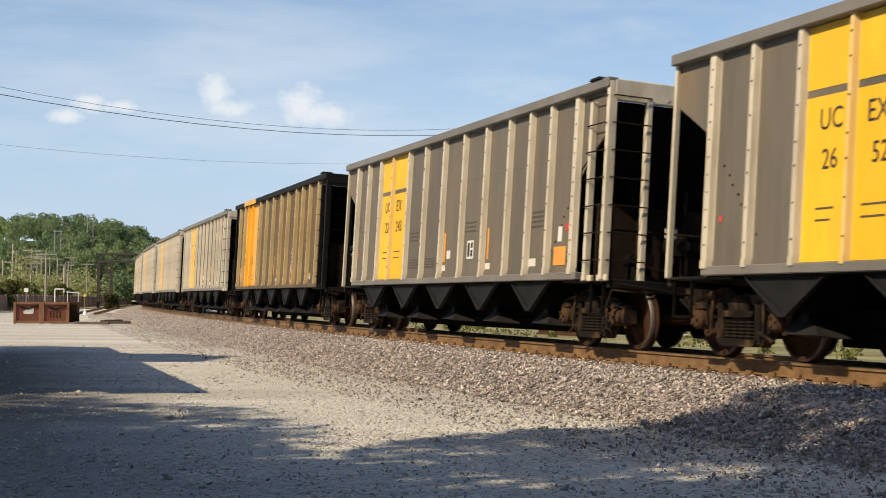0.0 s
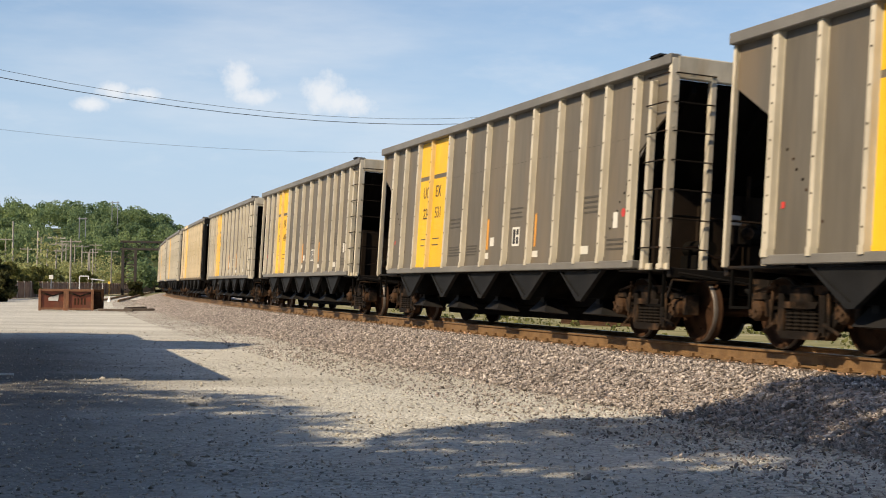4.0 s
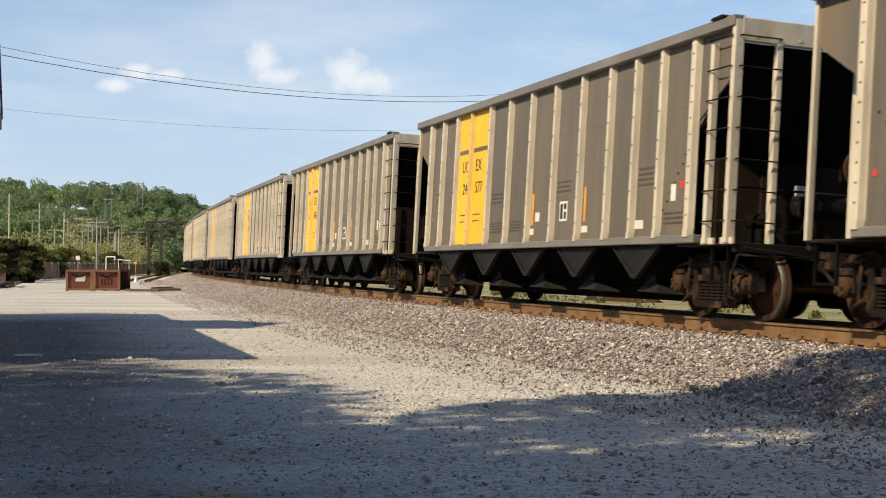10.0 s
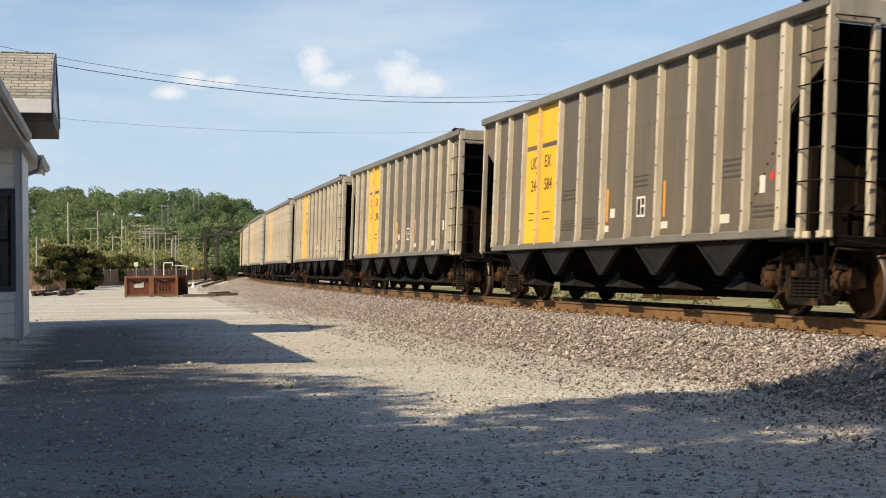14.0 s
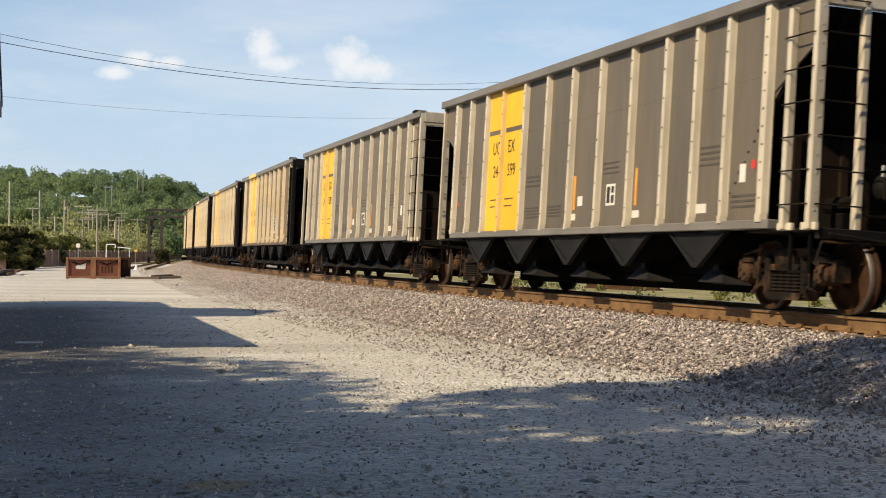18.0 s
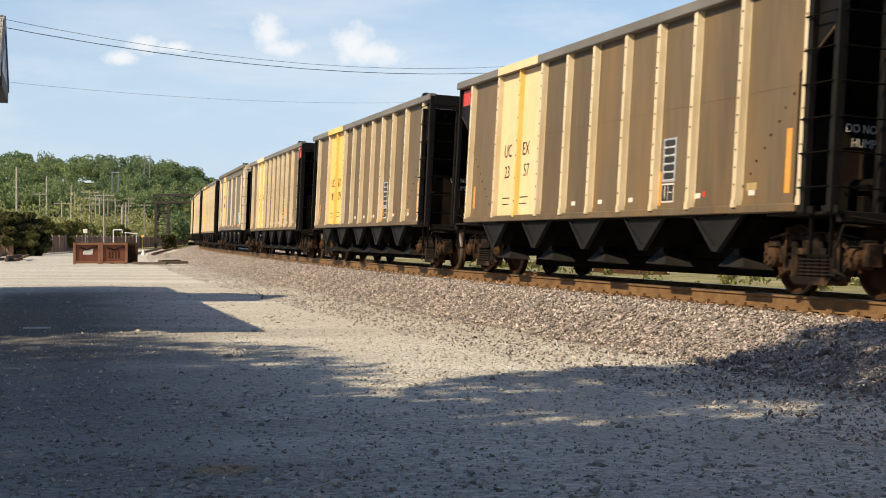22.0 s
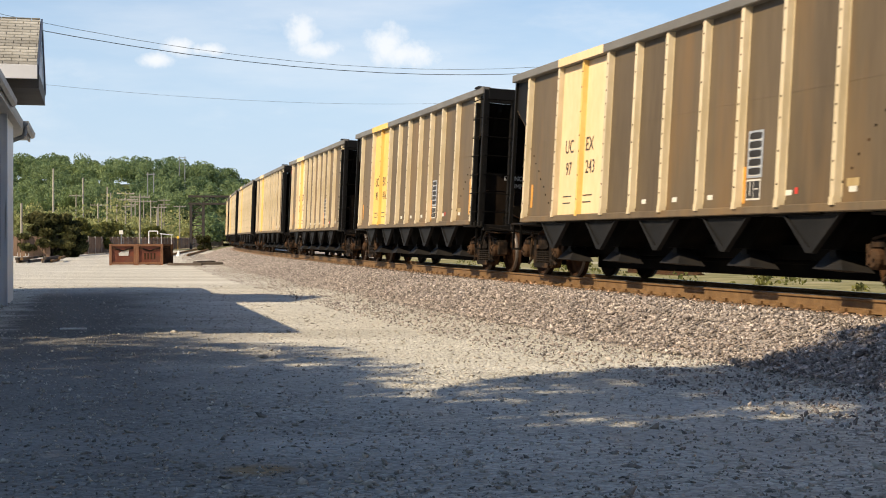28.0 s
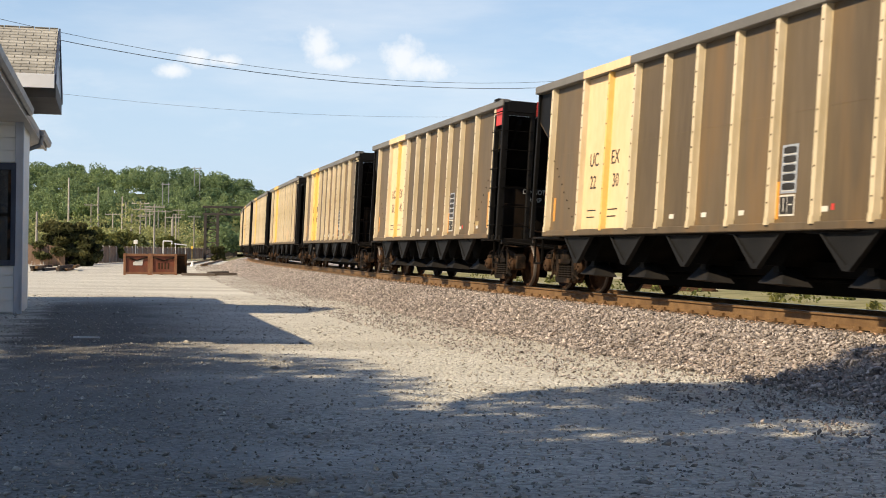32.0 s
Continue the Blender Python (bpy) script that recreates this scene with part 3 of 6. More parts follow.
def build_truck():
    """One truck about its own centre: side frames, bolster, springs, two wheelsets."""
    root_bm = bmesh.new()
    box(root_bm, -0.22, 0.22, -1.15, 1.15, 0.50, 0.78, 0.03)          # bolster
    box(root_bm, -0.16, 0.16, -0.25, 0.25, 0.78, 0.92, 0.02)
    truck = mesh_of("bolster", root_bm, TRUCK)
    side = bmesh.new()
    prism(side, [(-1.14, 0.56), (-1.12, 0.66), (-0.72, 0.68), (-0.46, 0.80), (0.46, 0.80), (0.72, 0.68), (1.12, 0.66), (1.14, 0.56), (0.70, 0.57), (0.42, 0.68), (-0.42, 0.68), (-0.70, 0.57)], -0.07, 0.07)
    for sx in (-1, 1):
        q = [(sx * 0.70, 0.57), (sx * 0.82, 0.50), (sx * 0.46, 0.15), (sx * 0.34, 0.15), (sx * 0.36, 0.25)]
        prism(side, q if sx > 0 else q[::-1], -0.075, 0.075)                                # sloping lower arm
        box(side, sx * 0.42 - 0.06, sx * 0.42 + 0.06, -0.11, 0.11, 0.18, 0.70, 0.012)       # column
        box(side, sx * 1.08 - 0.06, sx * 1.08 + 0.06, -0.10, 0.10, 0.38, 0.66, 0.012)       # pedestal leg
        box(side, sx * 0.72 - 0.05, sx * 0.72 + 0.05, -0.10, 0.10, 0.40, 0.62, 0.012)
        box(side, sx * 0.89 - 0.14, sx * 0.89 + 0.14, -0.11, 0.11, 0.61, 0.70, 0.012)
    prism(side, [(-0.44, 0.24), (-0.36, 0.15), (0.36, 0.15), (0.44, 0.24)], -0.14, 0.14)          # spring seat
    prism(side, [(-0.32, 0.52), (0.32, 0.52), (0.38, 0.60), (-0.38, 0.60)], -0.13, 0.13)
    prism(side, [(-0.20, 0.60), (0.20, 0.60), (0.14, 0.74), (-0.14, 0.74)], -0.12, 0.12)
    for sx in (-1, 1):                                                                      # brake hangers and rods
        rod(side, (sx * 0.56, -0.11, 0.86), (sx * 0.60, -0.13, 0.30), 0.022, 6)
        rod(side, (sx * 0.50, -0.13, 0.34), (sx * 0.78, -0.10, 0.22), 0.026, 6)
        rod(side, (sx * 0.48, -0.12, 0.80), (sx * 0.98, -0.10, 0.72), 0.018, 6)
    frame_me = mesh_of("side_frame", side, TRUCK)
    spring = bmesh.new()
    lathe(spring, [(0.056 if k % 2 else 0.074, 0.225 + k * 0.0225) for k in range(13)], 10, "z")
    spring_me = mesh_of("spring", spring, TRUCK)
    cap = bmesh.new()
    lathe(cap, [(0.05, -0.20), (0.10, -0.19), (0.13, -0.15), (0.13, 0.10), (0.10, 0.12)], 14, "y")
    for k in range(3):
        a = 2 * math.pi * k / 3
        lathe(cap, [(0.022, -0.225), (0.022, -0.19)], 6, "y", (0.06 * math.cos(a), 0, 0.06 * math.sin(a)))
    cap_me = mesh_of("bearing_cap", cap, RUSTY)
    shoe = bmesh.new()
    box(shoe, -0.05, 0.05, -0.06, 0.06, -0.16, 0.16, 0.01)
    shoe_me = mesh_of("brake_shoe", shoe, UNDER)
    wheel = bmesh.new()
    for s in (-1, 1):
        prof = [(0.09, 0.63), (0.10, 0.82), (0.20, 0.79), (0.34, 0.745), (0.385, 0.75), (0.40, 0.80), (0.446, 0.80), (0.457, 0.79), (0.458, 0.74), (0.462, 0.70), (0.487, 0.69), (0.485, 0.665), (0.40, 0.663), (0.38, 0.70), (0.2, 0.72), (0.12, 0.66)]
        lathe(wheel, [(r, s * h) for r, h in prof], 32, "y")
        for k in range(4):   # chalk-like cast bosses that show the turning
            a = math.pi / 2 * k + 0.4
            lathe(wheel, [(0.02, s * 0.75), (0.02, s * 0.785)], 6, "y", (0.27 * math.cos(a), 0, 0.27 * math.sin(a)))
    lathe(wheel, [(0.085, -0.95), (0.085, 0.95)], 12, "y")
    wheel_me = mesh_of("wheelset", wheel, WHEEL, TREAD)
    for pl in wheel_me.polygons:
        r = math.hypot(pl.center.x, pl.center.z)
        if r > 0.448 and abs(pl.center.y) > 0.745:
            pl.material_index = 1
        pl.use_smooth = True
    return truck, frame_me, spring_me, cap_me, shoe_me, wheel_me


TRUCK_MESHES = build_truck()


def add_truck(car, x):
    truck_me, frame_me, spring_me, cap_me, shoe_me, wheel_me = TRUCK_MESHES
    t = part("truck", truck_me, TRUCK, car, "rust-brown cast steel two-axle truck")
    t.matrix_basis = pose(x, 0, -0.015, 2.2)      # level on the track under the leaning body
    for s in (-1, 1):
        f = part("side_frame", frame_me, TRUCK, t)
        f.location = (0, s * 1.02, 0)
        for k in (-0.24, -0.08, 0.08, 0.24):
            part("spring", spring_me, TRUCK, t).location = (k, s * 1.09, 0)
        for sx in (-1, 1):
            c = part("bearing_cap", cap_me, RUSTY, t)
            c.matrix_basis = pose(sx * 0.89, s * 1.02, 0.475, 0, 0, 180 if s > 0 else 0)
            part("brake_shoe", shoe_me, UNDER, t).location = (sx * 0.36, s * 0.75, 0.42)
    for sx in (-1, 1):
        w = part("wheelset", wheel_me, WHEEL, t, "rusty steel wheelset with bright worn rims")
        w.location = (sx * 0.89, 0, WHEEL_R)


def strip(bm, x0, x1, z0, z1, y, d=0.004):
    """A thin raised marking on the camera-side wall (y negative)."""
    box(bm, x0, x1, y - d, y, z0, z1)


def rib_mesh(name, w, d, z0, z1, mat, rivets=False):
    bm = bmesh.new()
    # hat section with a tapered foot
    prism(bm, [(-w / 2 - 0.012, 0), (-w / 2 - 0.012, -0.006), (-w / 2, -0.006), (-w / 2 + 0.02, -d), (w / 2 - 0.02, -d), (w / 2, -0.006), (w / 2 + 0.012, -0.006), (w / 2 + 0.012, 0)], z0 + 0.10, z1, "z")
    prism(bm, [(-w / 2, -0.005), (-w / 2 + 0.02, -d - 0.012), (w / 2 - 0.02, -d - 0.012), (w / 2, -0.005)], z0, z0 + 0.10, "z")
    n_face = len(bm.faces)
    for k in range(11 if rivets else 7):
        z = z0 + 0.30 + (z1 - z0 - 0.5) * k / (10 if rivets else 6) + (0 if rivets else 0.05 * ((k * 7) % 3))
        box(bm, -0.012, 0.012, -d - 0.007, -d + 0.002, z - 0.012, z + 0.012)
    me = mesh_of(name, bm, mat, TRUCK)
    for pl in list(me.polygons)[n_face:]:
        pl.material_index = 1
    return me


def end_works(car, L, z_floor, H, post_mat, x_rib, black):
    """Posts, beams, ladders, brake gear and coupler of both ends."""
    pm, lm = bmesh.new(), bmesh.new()
    box(pm, -0.045, 0.045, -0.07, 0.07, z_floor - 0.02, H - 0.05, 0.012)
    for k in range(12):
        box(pm, -0.051, 0.051, -0.011, 0.011, z_floor + 0.2 + k * 0.22, z_floor + 0.222 + k * 0.22)
    corner = mesh_of("corner_post", pm, post_mat)
    pm = bmesh.new()
    box(pm, -0.045, 0.045, -0.05, 0.05, z_floor - 0.02, H - 0.30, 0.01)
    ladder_post = mesh_of("ladder_post", pm, post_mat)
    pm = bmesh.new()
    box(pm, -0.03, 0.03, -0.04, 0.04, z_floor - 0.02, H - 0.10, 0.008)
    rear_post = mesh_of("corner_post", pm, post_mat)
    n_r = 7
    for k in range(n_r):
        z = z_floor + 0.28 + k * (H - z_floor - 0.55) / (n_r - 1)
        rod(lm, (0, -0.03, z), (-0.60, -0.03, z), 0.011, 5)
        rod(lm, (0, -0.03, z), (0, 0.02, z), 0.011, 5)
        rod(lm, (-0.60, -0.03, z), (-0.60, 0.02, z), 0.011, 5)
    rungs = mesh_of("ladder", lm, UNDER if black else TRUCK)
    bm = bmesh.new()
    rod(bm, (0, -0.03, 0), (-0.60, -0.03, 0), 0.011, 5)
    rod(bm, (0, -0.03, 0), (0, 0.02, 0), 0.011, 5)
    rod(bm, (-0.60, -0.03, 0), (-0.60, 0.02, 0), 0.011, 5)
    rung = mesh_of("rung", bm, UNDER if black else TRUCK)
    zs_ = [z_floor + 0.28 + k * (H - z_floor - 0.55) / (n_r - 1) for k in range(n_r)]
    bm = bmesh.new()
    box(bm, -0.05, 0.05, -1.5, 1.5, H - 0.34, H - 0.02, 0.015)
    for k in range(9):
        box(bm, -0.06, 0.06, -1.3 + k * 0.325, -1.26 + k * 0.325, H - 0.28, H - 0.24)
    beam = mesh_of("end_beam", bm, post_mat)
    bm = bmesh.new()
    box(bm, -1.5, 0.08, -1.50, 1.50, z_floor - 0.04, z_floor + 0.0, 0.01)
    box(bm, 0.0, 0.09, -1.48, 1.48, z_floor - 0.13, z_floor + 0.01, 0.012)
    platform = mesh_of("end_platform", bm, BLACK)
    bm = bmesh.new()   # sloping end sheet
    prism(bm, [(-0.02, H - 0.40), (-0.05, H - 0.34), (-2.75, z_floor + 0.02), (-2.70, z_floor - 0.04)], -1.44, 1.44)
    slope = mesh_of("slope_sheet", bm, UNDER)
    bm = bmesh.new()
    prism(bm, [(-0.02, H - 0.52), (-0.02, H - 0.40), (-2.70, z_floor - 0.04), (-2.60, z_floor - 0.06)], -0.04, 0.04)
    brace = mesh_of("slope_brace", bm, UNDER)
    bm = bmesh.new()   # coupler and draft gear
    box(bm, -0.9, 0.55, -0.20, 0.20, 0.66, 0.98, 0.02)
    box(bm, 0.55, 0.80, -0.10, 0.10, 0.72, 0.92, 0.03)
    prism(bm, [(0.78, -0.16), (1.02, -0.20), (1.06, -0.02), (0.96, 0.02), (1.0, 0.16), (0.82, 0.18)], 0.70, 0.96, "z")
    coupler = mesh_of("coupler", bm, TRUCK)
    bm = bmesh.new()
    comb = [(-1.16, -1.15), (-1.04, -1.15), (-1.04, -1.05), (-1.10, -1.05)]
    for y in (-0.4, 0.4):
        comb += [(-1.10, y - 0.05), (-1.04, y - 0.05), (-1.04, y + 0.05), (-1.10, y + 0.05)]
    comb += [(-1.10, 1.05), (-1.04, 1.05), (-1.04, 1.15), (-1.16, 1.15)]
    prism(bm, comb, z_floor, z_floor + 1.22, "z")
    plate = mesh_of("end_plate", bm, ENDPLATE)
    far_post = ladder_post if black else ladder_post.copy()
    if not black:
        far_post.materials[0] = RUST_POST
    bm = bmesh.new()
    pts = [(0.35, -0.42, 0.72), (0.62, -0.42, 0.60), (0.84, -0.38, 0.40), (1.0, -0.2, 0.33)]
    for a, b in zip(pts, pts[1:]):
        rod(bm, a, b, 0.03, 7)
    rod(bm, (0.12, -1.35, 0.90), (0.22, -0.2, 0.80), 0.018, 6)
    rod(bm, (0.22, -0.2, 0.80), (0.85, -0.05, 0.94), 0.018, 6)
    hose = mesh_of("air_hose", bm, BLACK)
    bm = bmesh.new()
    prism(bm, [(-0.08, z_floor - 0.03), (-0.115, z_floor - 0.03), (-0.115, z_floor - 0.505), (-0.505, z_floor - 0.505), (-0.505, z_floor - 0.03), (-0.54, z_floor - 0.03), (-0.54, z_floor - 0.54), (-0.08, z_floor - 0.54)], -0.018, 0.018)
    stirrup = mesh_of("step_stirrup", bm, UNDER)
    for sx in (-1, 1):
        turn = 0 if sx > 0 else 180
        for sy in (-1, 1):
            if sx > 0:
                part("corner_post", corner, None, car).matrix_basis = pose(L - 0.06, sy * (HALF_W - 0.07), 0)
            else:
                part("corner_post", rear_post, None, car).matrix_basis = pose(-L + 0.05, sy * (HALF_W - 0.085), 0)
            if sx * sy < 0:
                part("ladder_post", ladder_post, None, car).matrix_basis = pose(sx * (L - 0.62), sy * (HALF_W - 0.05), 0)
            part("end_post", far_post if sy > 0 else ladder_post, None, car).matrix_basis = pose(sx * (L - 0.06), sy * 0.92, 0, 0, 0, 90)
            if sx > 0 and sy < 0:
                for z in zs_:
                    part("rung", rung, None, car).matrix_basis = pose(L - 0.06, -HALF_W, z)
                    part("rung", rung, None, car).matrix_basis = pose(L, -0.92, z, 0, 0, 90)
                continue
            if sx * sy < 0:
                part("ladder", rungs, None, car).matrix_basis = pose(sx * (L - 0.06), sy * HALF_W, 0, 0, 0, 0 if sx > 0 else 180)
            part("ladder", rungs, None, car).matrix_basis = pose(sx * L, sy * 0.92 if sx * sy > 0 else sy * 1.52, 0, 0, 0, sx * 90)
        part("end_beam", beam, None, car).matrix_basis = pose(sx * (L - 0.06), 0, 0)
        for y in (-1.2, 0.0, 1.2):
            part("slope_brace", brace, None, car).matrix_basis = pose(sx * (L - 0.06), y, 0, 0, 0, turn)
        for nm, me, lb in (("end_platform", platform, ""), ("slope_sheet", slope, "dark sloping end sheet"), ("end_plate", plate, "rust-brown upright plate behind the ladders"), ("coupler", coupler, "rust-brown knuckle coupler"), ("air_hose", hose, "")):
            part(nm, me, None, car, lb).matrix_basis = pose(sx * (L - 0.06), 0, 0, 0, 0, turn)
    bm = bmesh.new()
    prism(bm, [(-0.20, 0.0), (-0.14, 0.03), (0.14, 0.035), (0.20, 0.0)], -0.12, 0.12)
    cap = mesh_of("corner_cap", bm, BLACK)
    bm = bmesh.new()
    box(bm, -0.16, 0.16, -0.02, 0.03, -0.045, 0.045, 0.006)
    sill_plate = mesh_of("sill_plate", bm, post_mat)
    for sy in (-1, 1):
        part("corner_cap", cap, None, car).matrix_basis = pose(L - 0.42, sy * (HALF_W - 0.06), H)
        for x in (L - 0.62, L - 0.10):
            part("sill_plate", sill_plate, None, car).matrix_basis = pose(x, sy * (HALF_W - 0.07), z_floor + 0.02)
    for sx in (-1, 1):
        for sy in (-1, 1):
            part("step_stirrup", stirrup, None, car).matrix_basis = pose(sx * (L - 0.06), sy * 1.46, 0, 0, 0, 0 if sx > 0 else 180)
    # brake gear on the forward end platform
    bm = bmesh.new()
    lathe(bm, [(0.26, 0.0), (0.28, 0.01), (0.28, 0.03), (0.26, 0.04)], 20, "x", (0, 0, 0))
    wheel = part("brake_wheel", bm, RUSTY, car)
    wheel.location = (L - 0.35, 0.62, z_floor + 1.15)
    bm = bmesh.new()
    rod(bm, (L - 1.3, -0.55, z_floor + 0.35), (L - 0.55, -0.55, z_floor + 0.35), 0.12, 14)
    box(bm, L - 1.2, L - 0.7, -0.68, -0.42, z_floor, z_floor + 0.25, 0.01)
    part("brake_cylinder", bm, UNDER, car, "dark brake cylinder on the end platform")
    bm = bmesh.new()
    rod(bm, (L - 0.9, 0.25, z_floor + 0.05), (L - 0.9, 0.25, z_floor + 1.5), 0.03, 6)
    rod(bm, (L - 0.3, -0.3, z_floor + 0.9), (L - 1.0, 0.9, z_floor + 0.5), 0.022, 6)
    rod(bm, (L - 0.25, 0.62, z_floor + 1.15), (L - 0.6, 0.62, z_floor + 1.15), 0.03, 6)
    box(bm, L - 0.6, L - 0.38, 0.45, 0.80, z_floor + 0.95, z_floor + 1.35, 0.02)
    rod(bm, (L - 0.2, -1.4, z_floor + 0.75), (L - 0.2, 1.4, z_floor + 0.75), 0.018, 6)
    part("brake_rigging", bm, ENDPLATE, car)
    bm = bmesh.new()
    lathe(bm, [(0.04, -0.46), (0.15, -0.42), (0.17, -0.36), (0.17, 0.36), (0.15, 0.42), (0.04, 0.46)], 16, "y", (L - 0.75, 0.30, z_floor + 0.62))
    part("air_reservoir", bm, BLACK, car, "black air reservoir on the end platform")
    bm = bmesh.new()
    box(bm, L - 0.62, L - 0.42, -0.18, 0.06, z_floor + 0.42, z_floor + 0.74, 0.03)
    lathe(bm, [(0.07, 0.0), (0.09, 0.02), (0.09, 0.10), (0.05, 0.13)], 12, "x", (L - 0.42, -0.06, z_floor + 0.60))
    part("brake_valve", bm, TRUCK, car, "cast brake valve")
    bm = bmesh.new()
    run = [(L - 0.50, -0.10, z_floor + 0.42), (L - 0.45, -0.22, z_floor + 0.22), (L - 0.30, -0.60, z_floor + 0.20), (L - 0.22, -0.95, z_floor + 0.34), (L - 0.20, -1.15, z_floor + 0.30)]
    for a, b in zip(run, run[1:]):
        rod(bm, a, b, 0.02, 6)
    part("brake_pipe", bm, RUSTY, car, "rusty steel brake pipe")
    bm = bmesh.new()
    rod(bm, (L + 0.02, -1.42, z_floor - 0.16), (L + 0.10, -0.30, z_floor - 0.16), 0.018, 6)
    rod(bm, (L + 0.02, -1.42, z_floor - 0.16), (L + 0.02, -1.50, z_floor - 0.42), 0.018, 6)
    part("uncoupling_lever", bm, TRUCK, car, "bent rusty uncoupling lever")
    bm = bmesh.new()
    box(bm, L - 0.30, L - 0.28, -0.42, -0.22, z_floor + 0.70, z_floor + 0.84)
    part("badge_plate", bm, WHITE, car, "small white badge plate")


def hoppers(car, xs, top, z_floor, depth=0.50):
    """Triangular gussets under the sill, pockets behind them, sloping chutes and doors below."""
    w, tip = 0.46 * top, z_floor - depth
    bm = bmesh.new()          # plate sunk inside a raised edge
    rim, inner = [(-w - 0.03, z_floor), (w + 0.03, z_floor), (0.07, tip), (-0.07, tip)], [(-w + 0.05, z_floor - 0.03), (w - 0.05, z_floor - 0.03), (0.015, tip + 0.07), (-0.015, tip + 0.07)]
    a, b, c, d = ([bm.verts.new((x, y, z)) for x, z in ring] for ring, y in ((rim, 0.03), (rim, -0.045), (inner, -0.045), (inner, -0.010)))
    for u, v in ((a, b), (b, c), (c, d)):
        for k in range(4):
            m = (k + 1) % 4
            bm.faces.new((u[k], u[m], v[m], v[k]))
    bm.faces.new(a)
    bm.faces.new(d)
    gusset = mesh_of("gusset", bm, HOPPER)
    bm = bmesh.new()
    prism(bm, [(-w, z_floor + 0.001), (w, z_floor + 0.001), (0.22, 0.52), (-0.22, 0.52)], -1.22, 1.22)
    pocket = mesh_of("hopper", bm, UNDER)
    bm = bmesh.new()          # chute: a face that slopes out and down, pointed towards the gusset's foot
    top_, low = [(0.04, -0.80, 0.53), (0.24, -0.80, 0.51)], [(0.04, -1.06, 0.27), (0.72, -1.06, 0.27)]
    back = [(0.04, -0.60, 0.25), (0.72, -0.60, 0.25), (0.24, -0.60, 0.51), (0.04, -0.60, 0.53)]
    q = [bm.verts.new(p) for p in (*top_, low[1], low[0], *back)]
    for f in ((0, 1, 2, 3), (4, 5, 6, 7), (0, 3, 4, 7), (1, 6, 5, 2), (0, 7, 6, 1), (3, 2, 5, 4)):
        bm.faces.new([q[a] for a in f])
    chute = mesh_of("chute", bm, HOPPER)
    bm = bmesh.new()
    prism(bm, [(-0.10, 0.30), (0.12, 0.30), (0.06, tip + 0.08), (-0.06, tip + 0.08)], -0.05, 0.05)
    foot = mesh_of("gusset_foot", bm, HOPPER)
    for sy in (-1, 1):
        bm = bmesh.new()
        box(bm, xs[0] - 0.5, xs[-1] + 0.5, sy * 0.70 - 0.06, sy * 0.70 + 0.06, 0.40, 0.60, 0.01)
        part("door_beam", bm, UNDER, car)
    bm = bmesh.new()
    box(bm, xs[0] - 0.2, xs[-1] + 0.2, -0.5, 0.5, 0.16, 0.50, 0.02)
    part("door_gear", bm, UNDER, car)
    for x in xs:
        part("hopper", pocket, None, car).location = (x, 0, 0)
        part("gusset", gusset, None, car, "triangular gusset under the sill in the paler sunlit tone").location = (x, -1.47, 0)
        part("gusset_foot", foot, None, car).location = (x, -1.12, 0)
        part("chute", chute, None, car, "sloping discharge chute").location = (x - 0.24, -0.27, 0)


def centre_sill(car, L):
    bm = bmesh.new()
    box(bm, -L + 0.3, L - 0.3, -0.22, 0.22, 0.62, 0.98, 0.02)
    part("centre_sill", bm, UNDER, car)
    bm = bmesh.new()
    rod(bm, (-4.4, -1.53, 0.97), (4.6, -1.53, 0.97), 0.035, 8)
    rod(bm, (-4.2, -0.5, 0.36), (4.2, -0.5, 0.36), 0.03, 6)
    part("air_pipe", bm, UNDER, car)


def side_walls(car, L, H, z0, z_sill, x_rib, cut, mat, chord_mat, sill_mat, interior=BLACK):
    """Side sheets with the diagonal cut at both ends, sill, chord and open top."""
    for sy in (-1, 1):
        bm = bmesh.new()
        y0, y1 = sorted((sy * (HALF_W - 0.13), sy * (HALF_W - 0.10)))
        top, e = H - 0.04, L - 0.02
        prism(bm, [(-x_rib, z_sill), (x_rib, z_sill), (x_rib, cut), (e, cut + 0.62), (e, top), (-e, top), (-e, cut + 0.62), (-x_rib, cut)], y0, y1)
        part("side_sheet", bm, mat, car)
        bm = bmesh.new()
        box(bm, -L + 0.02, L - 0.02, sy * (HALF_W - 0.14), sy * (HALF_W + 0.03), H - 0.15, H, 0.012)
        part("top_chord", bm, chord_mat, car)
        bm = bmesh.new()
        box(bm, -x_rib - 0.15, x_rib + 0.15, sy * (HALF_W - 0.18), sy * (HALF_W - 0.02), z0, z_sill, 0.012)
        part("side_sill", bm, sill_mat, car)


def bars(bm, x0, x1, z_top, n, h=0.045, gap=0.04, y=-HALF_W + 0.098):
    for k in range(n):
        strip(bm, x0, x1 - 0.05 * (k % 2), z_top - k * (h + gap) - h, z_top - k * (h + gap), y)


RIBS_A = (-6.28, -5.38, -4.42, -3.49, -2.32, -1.22, -0.08, 1.07, 2.23, 3.35, 4.28, 5.15, 6.13)
RIBS_B = (-6.16, -4.52, -3.35, -2.22, -1.05, 0.08, 1.31, 2.45, 3.58, 4.88, 6.43)
YW = -HALF_W + 0.10      # face of the side sheet on the camera's side


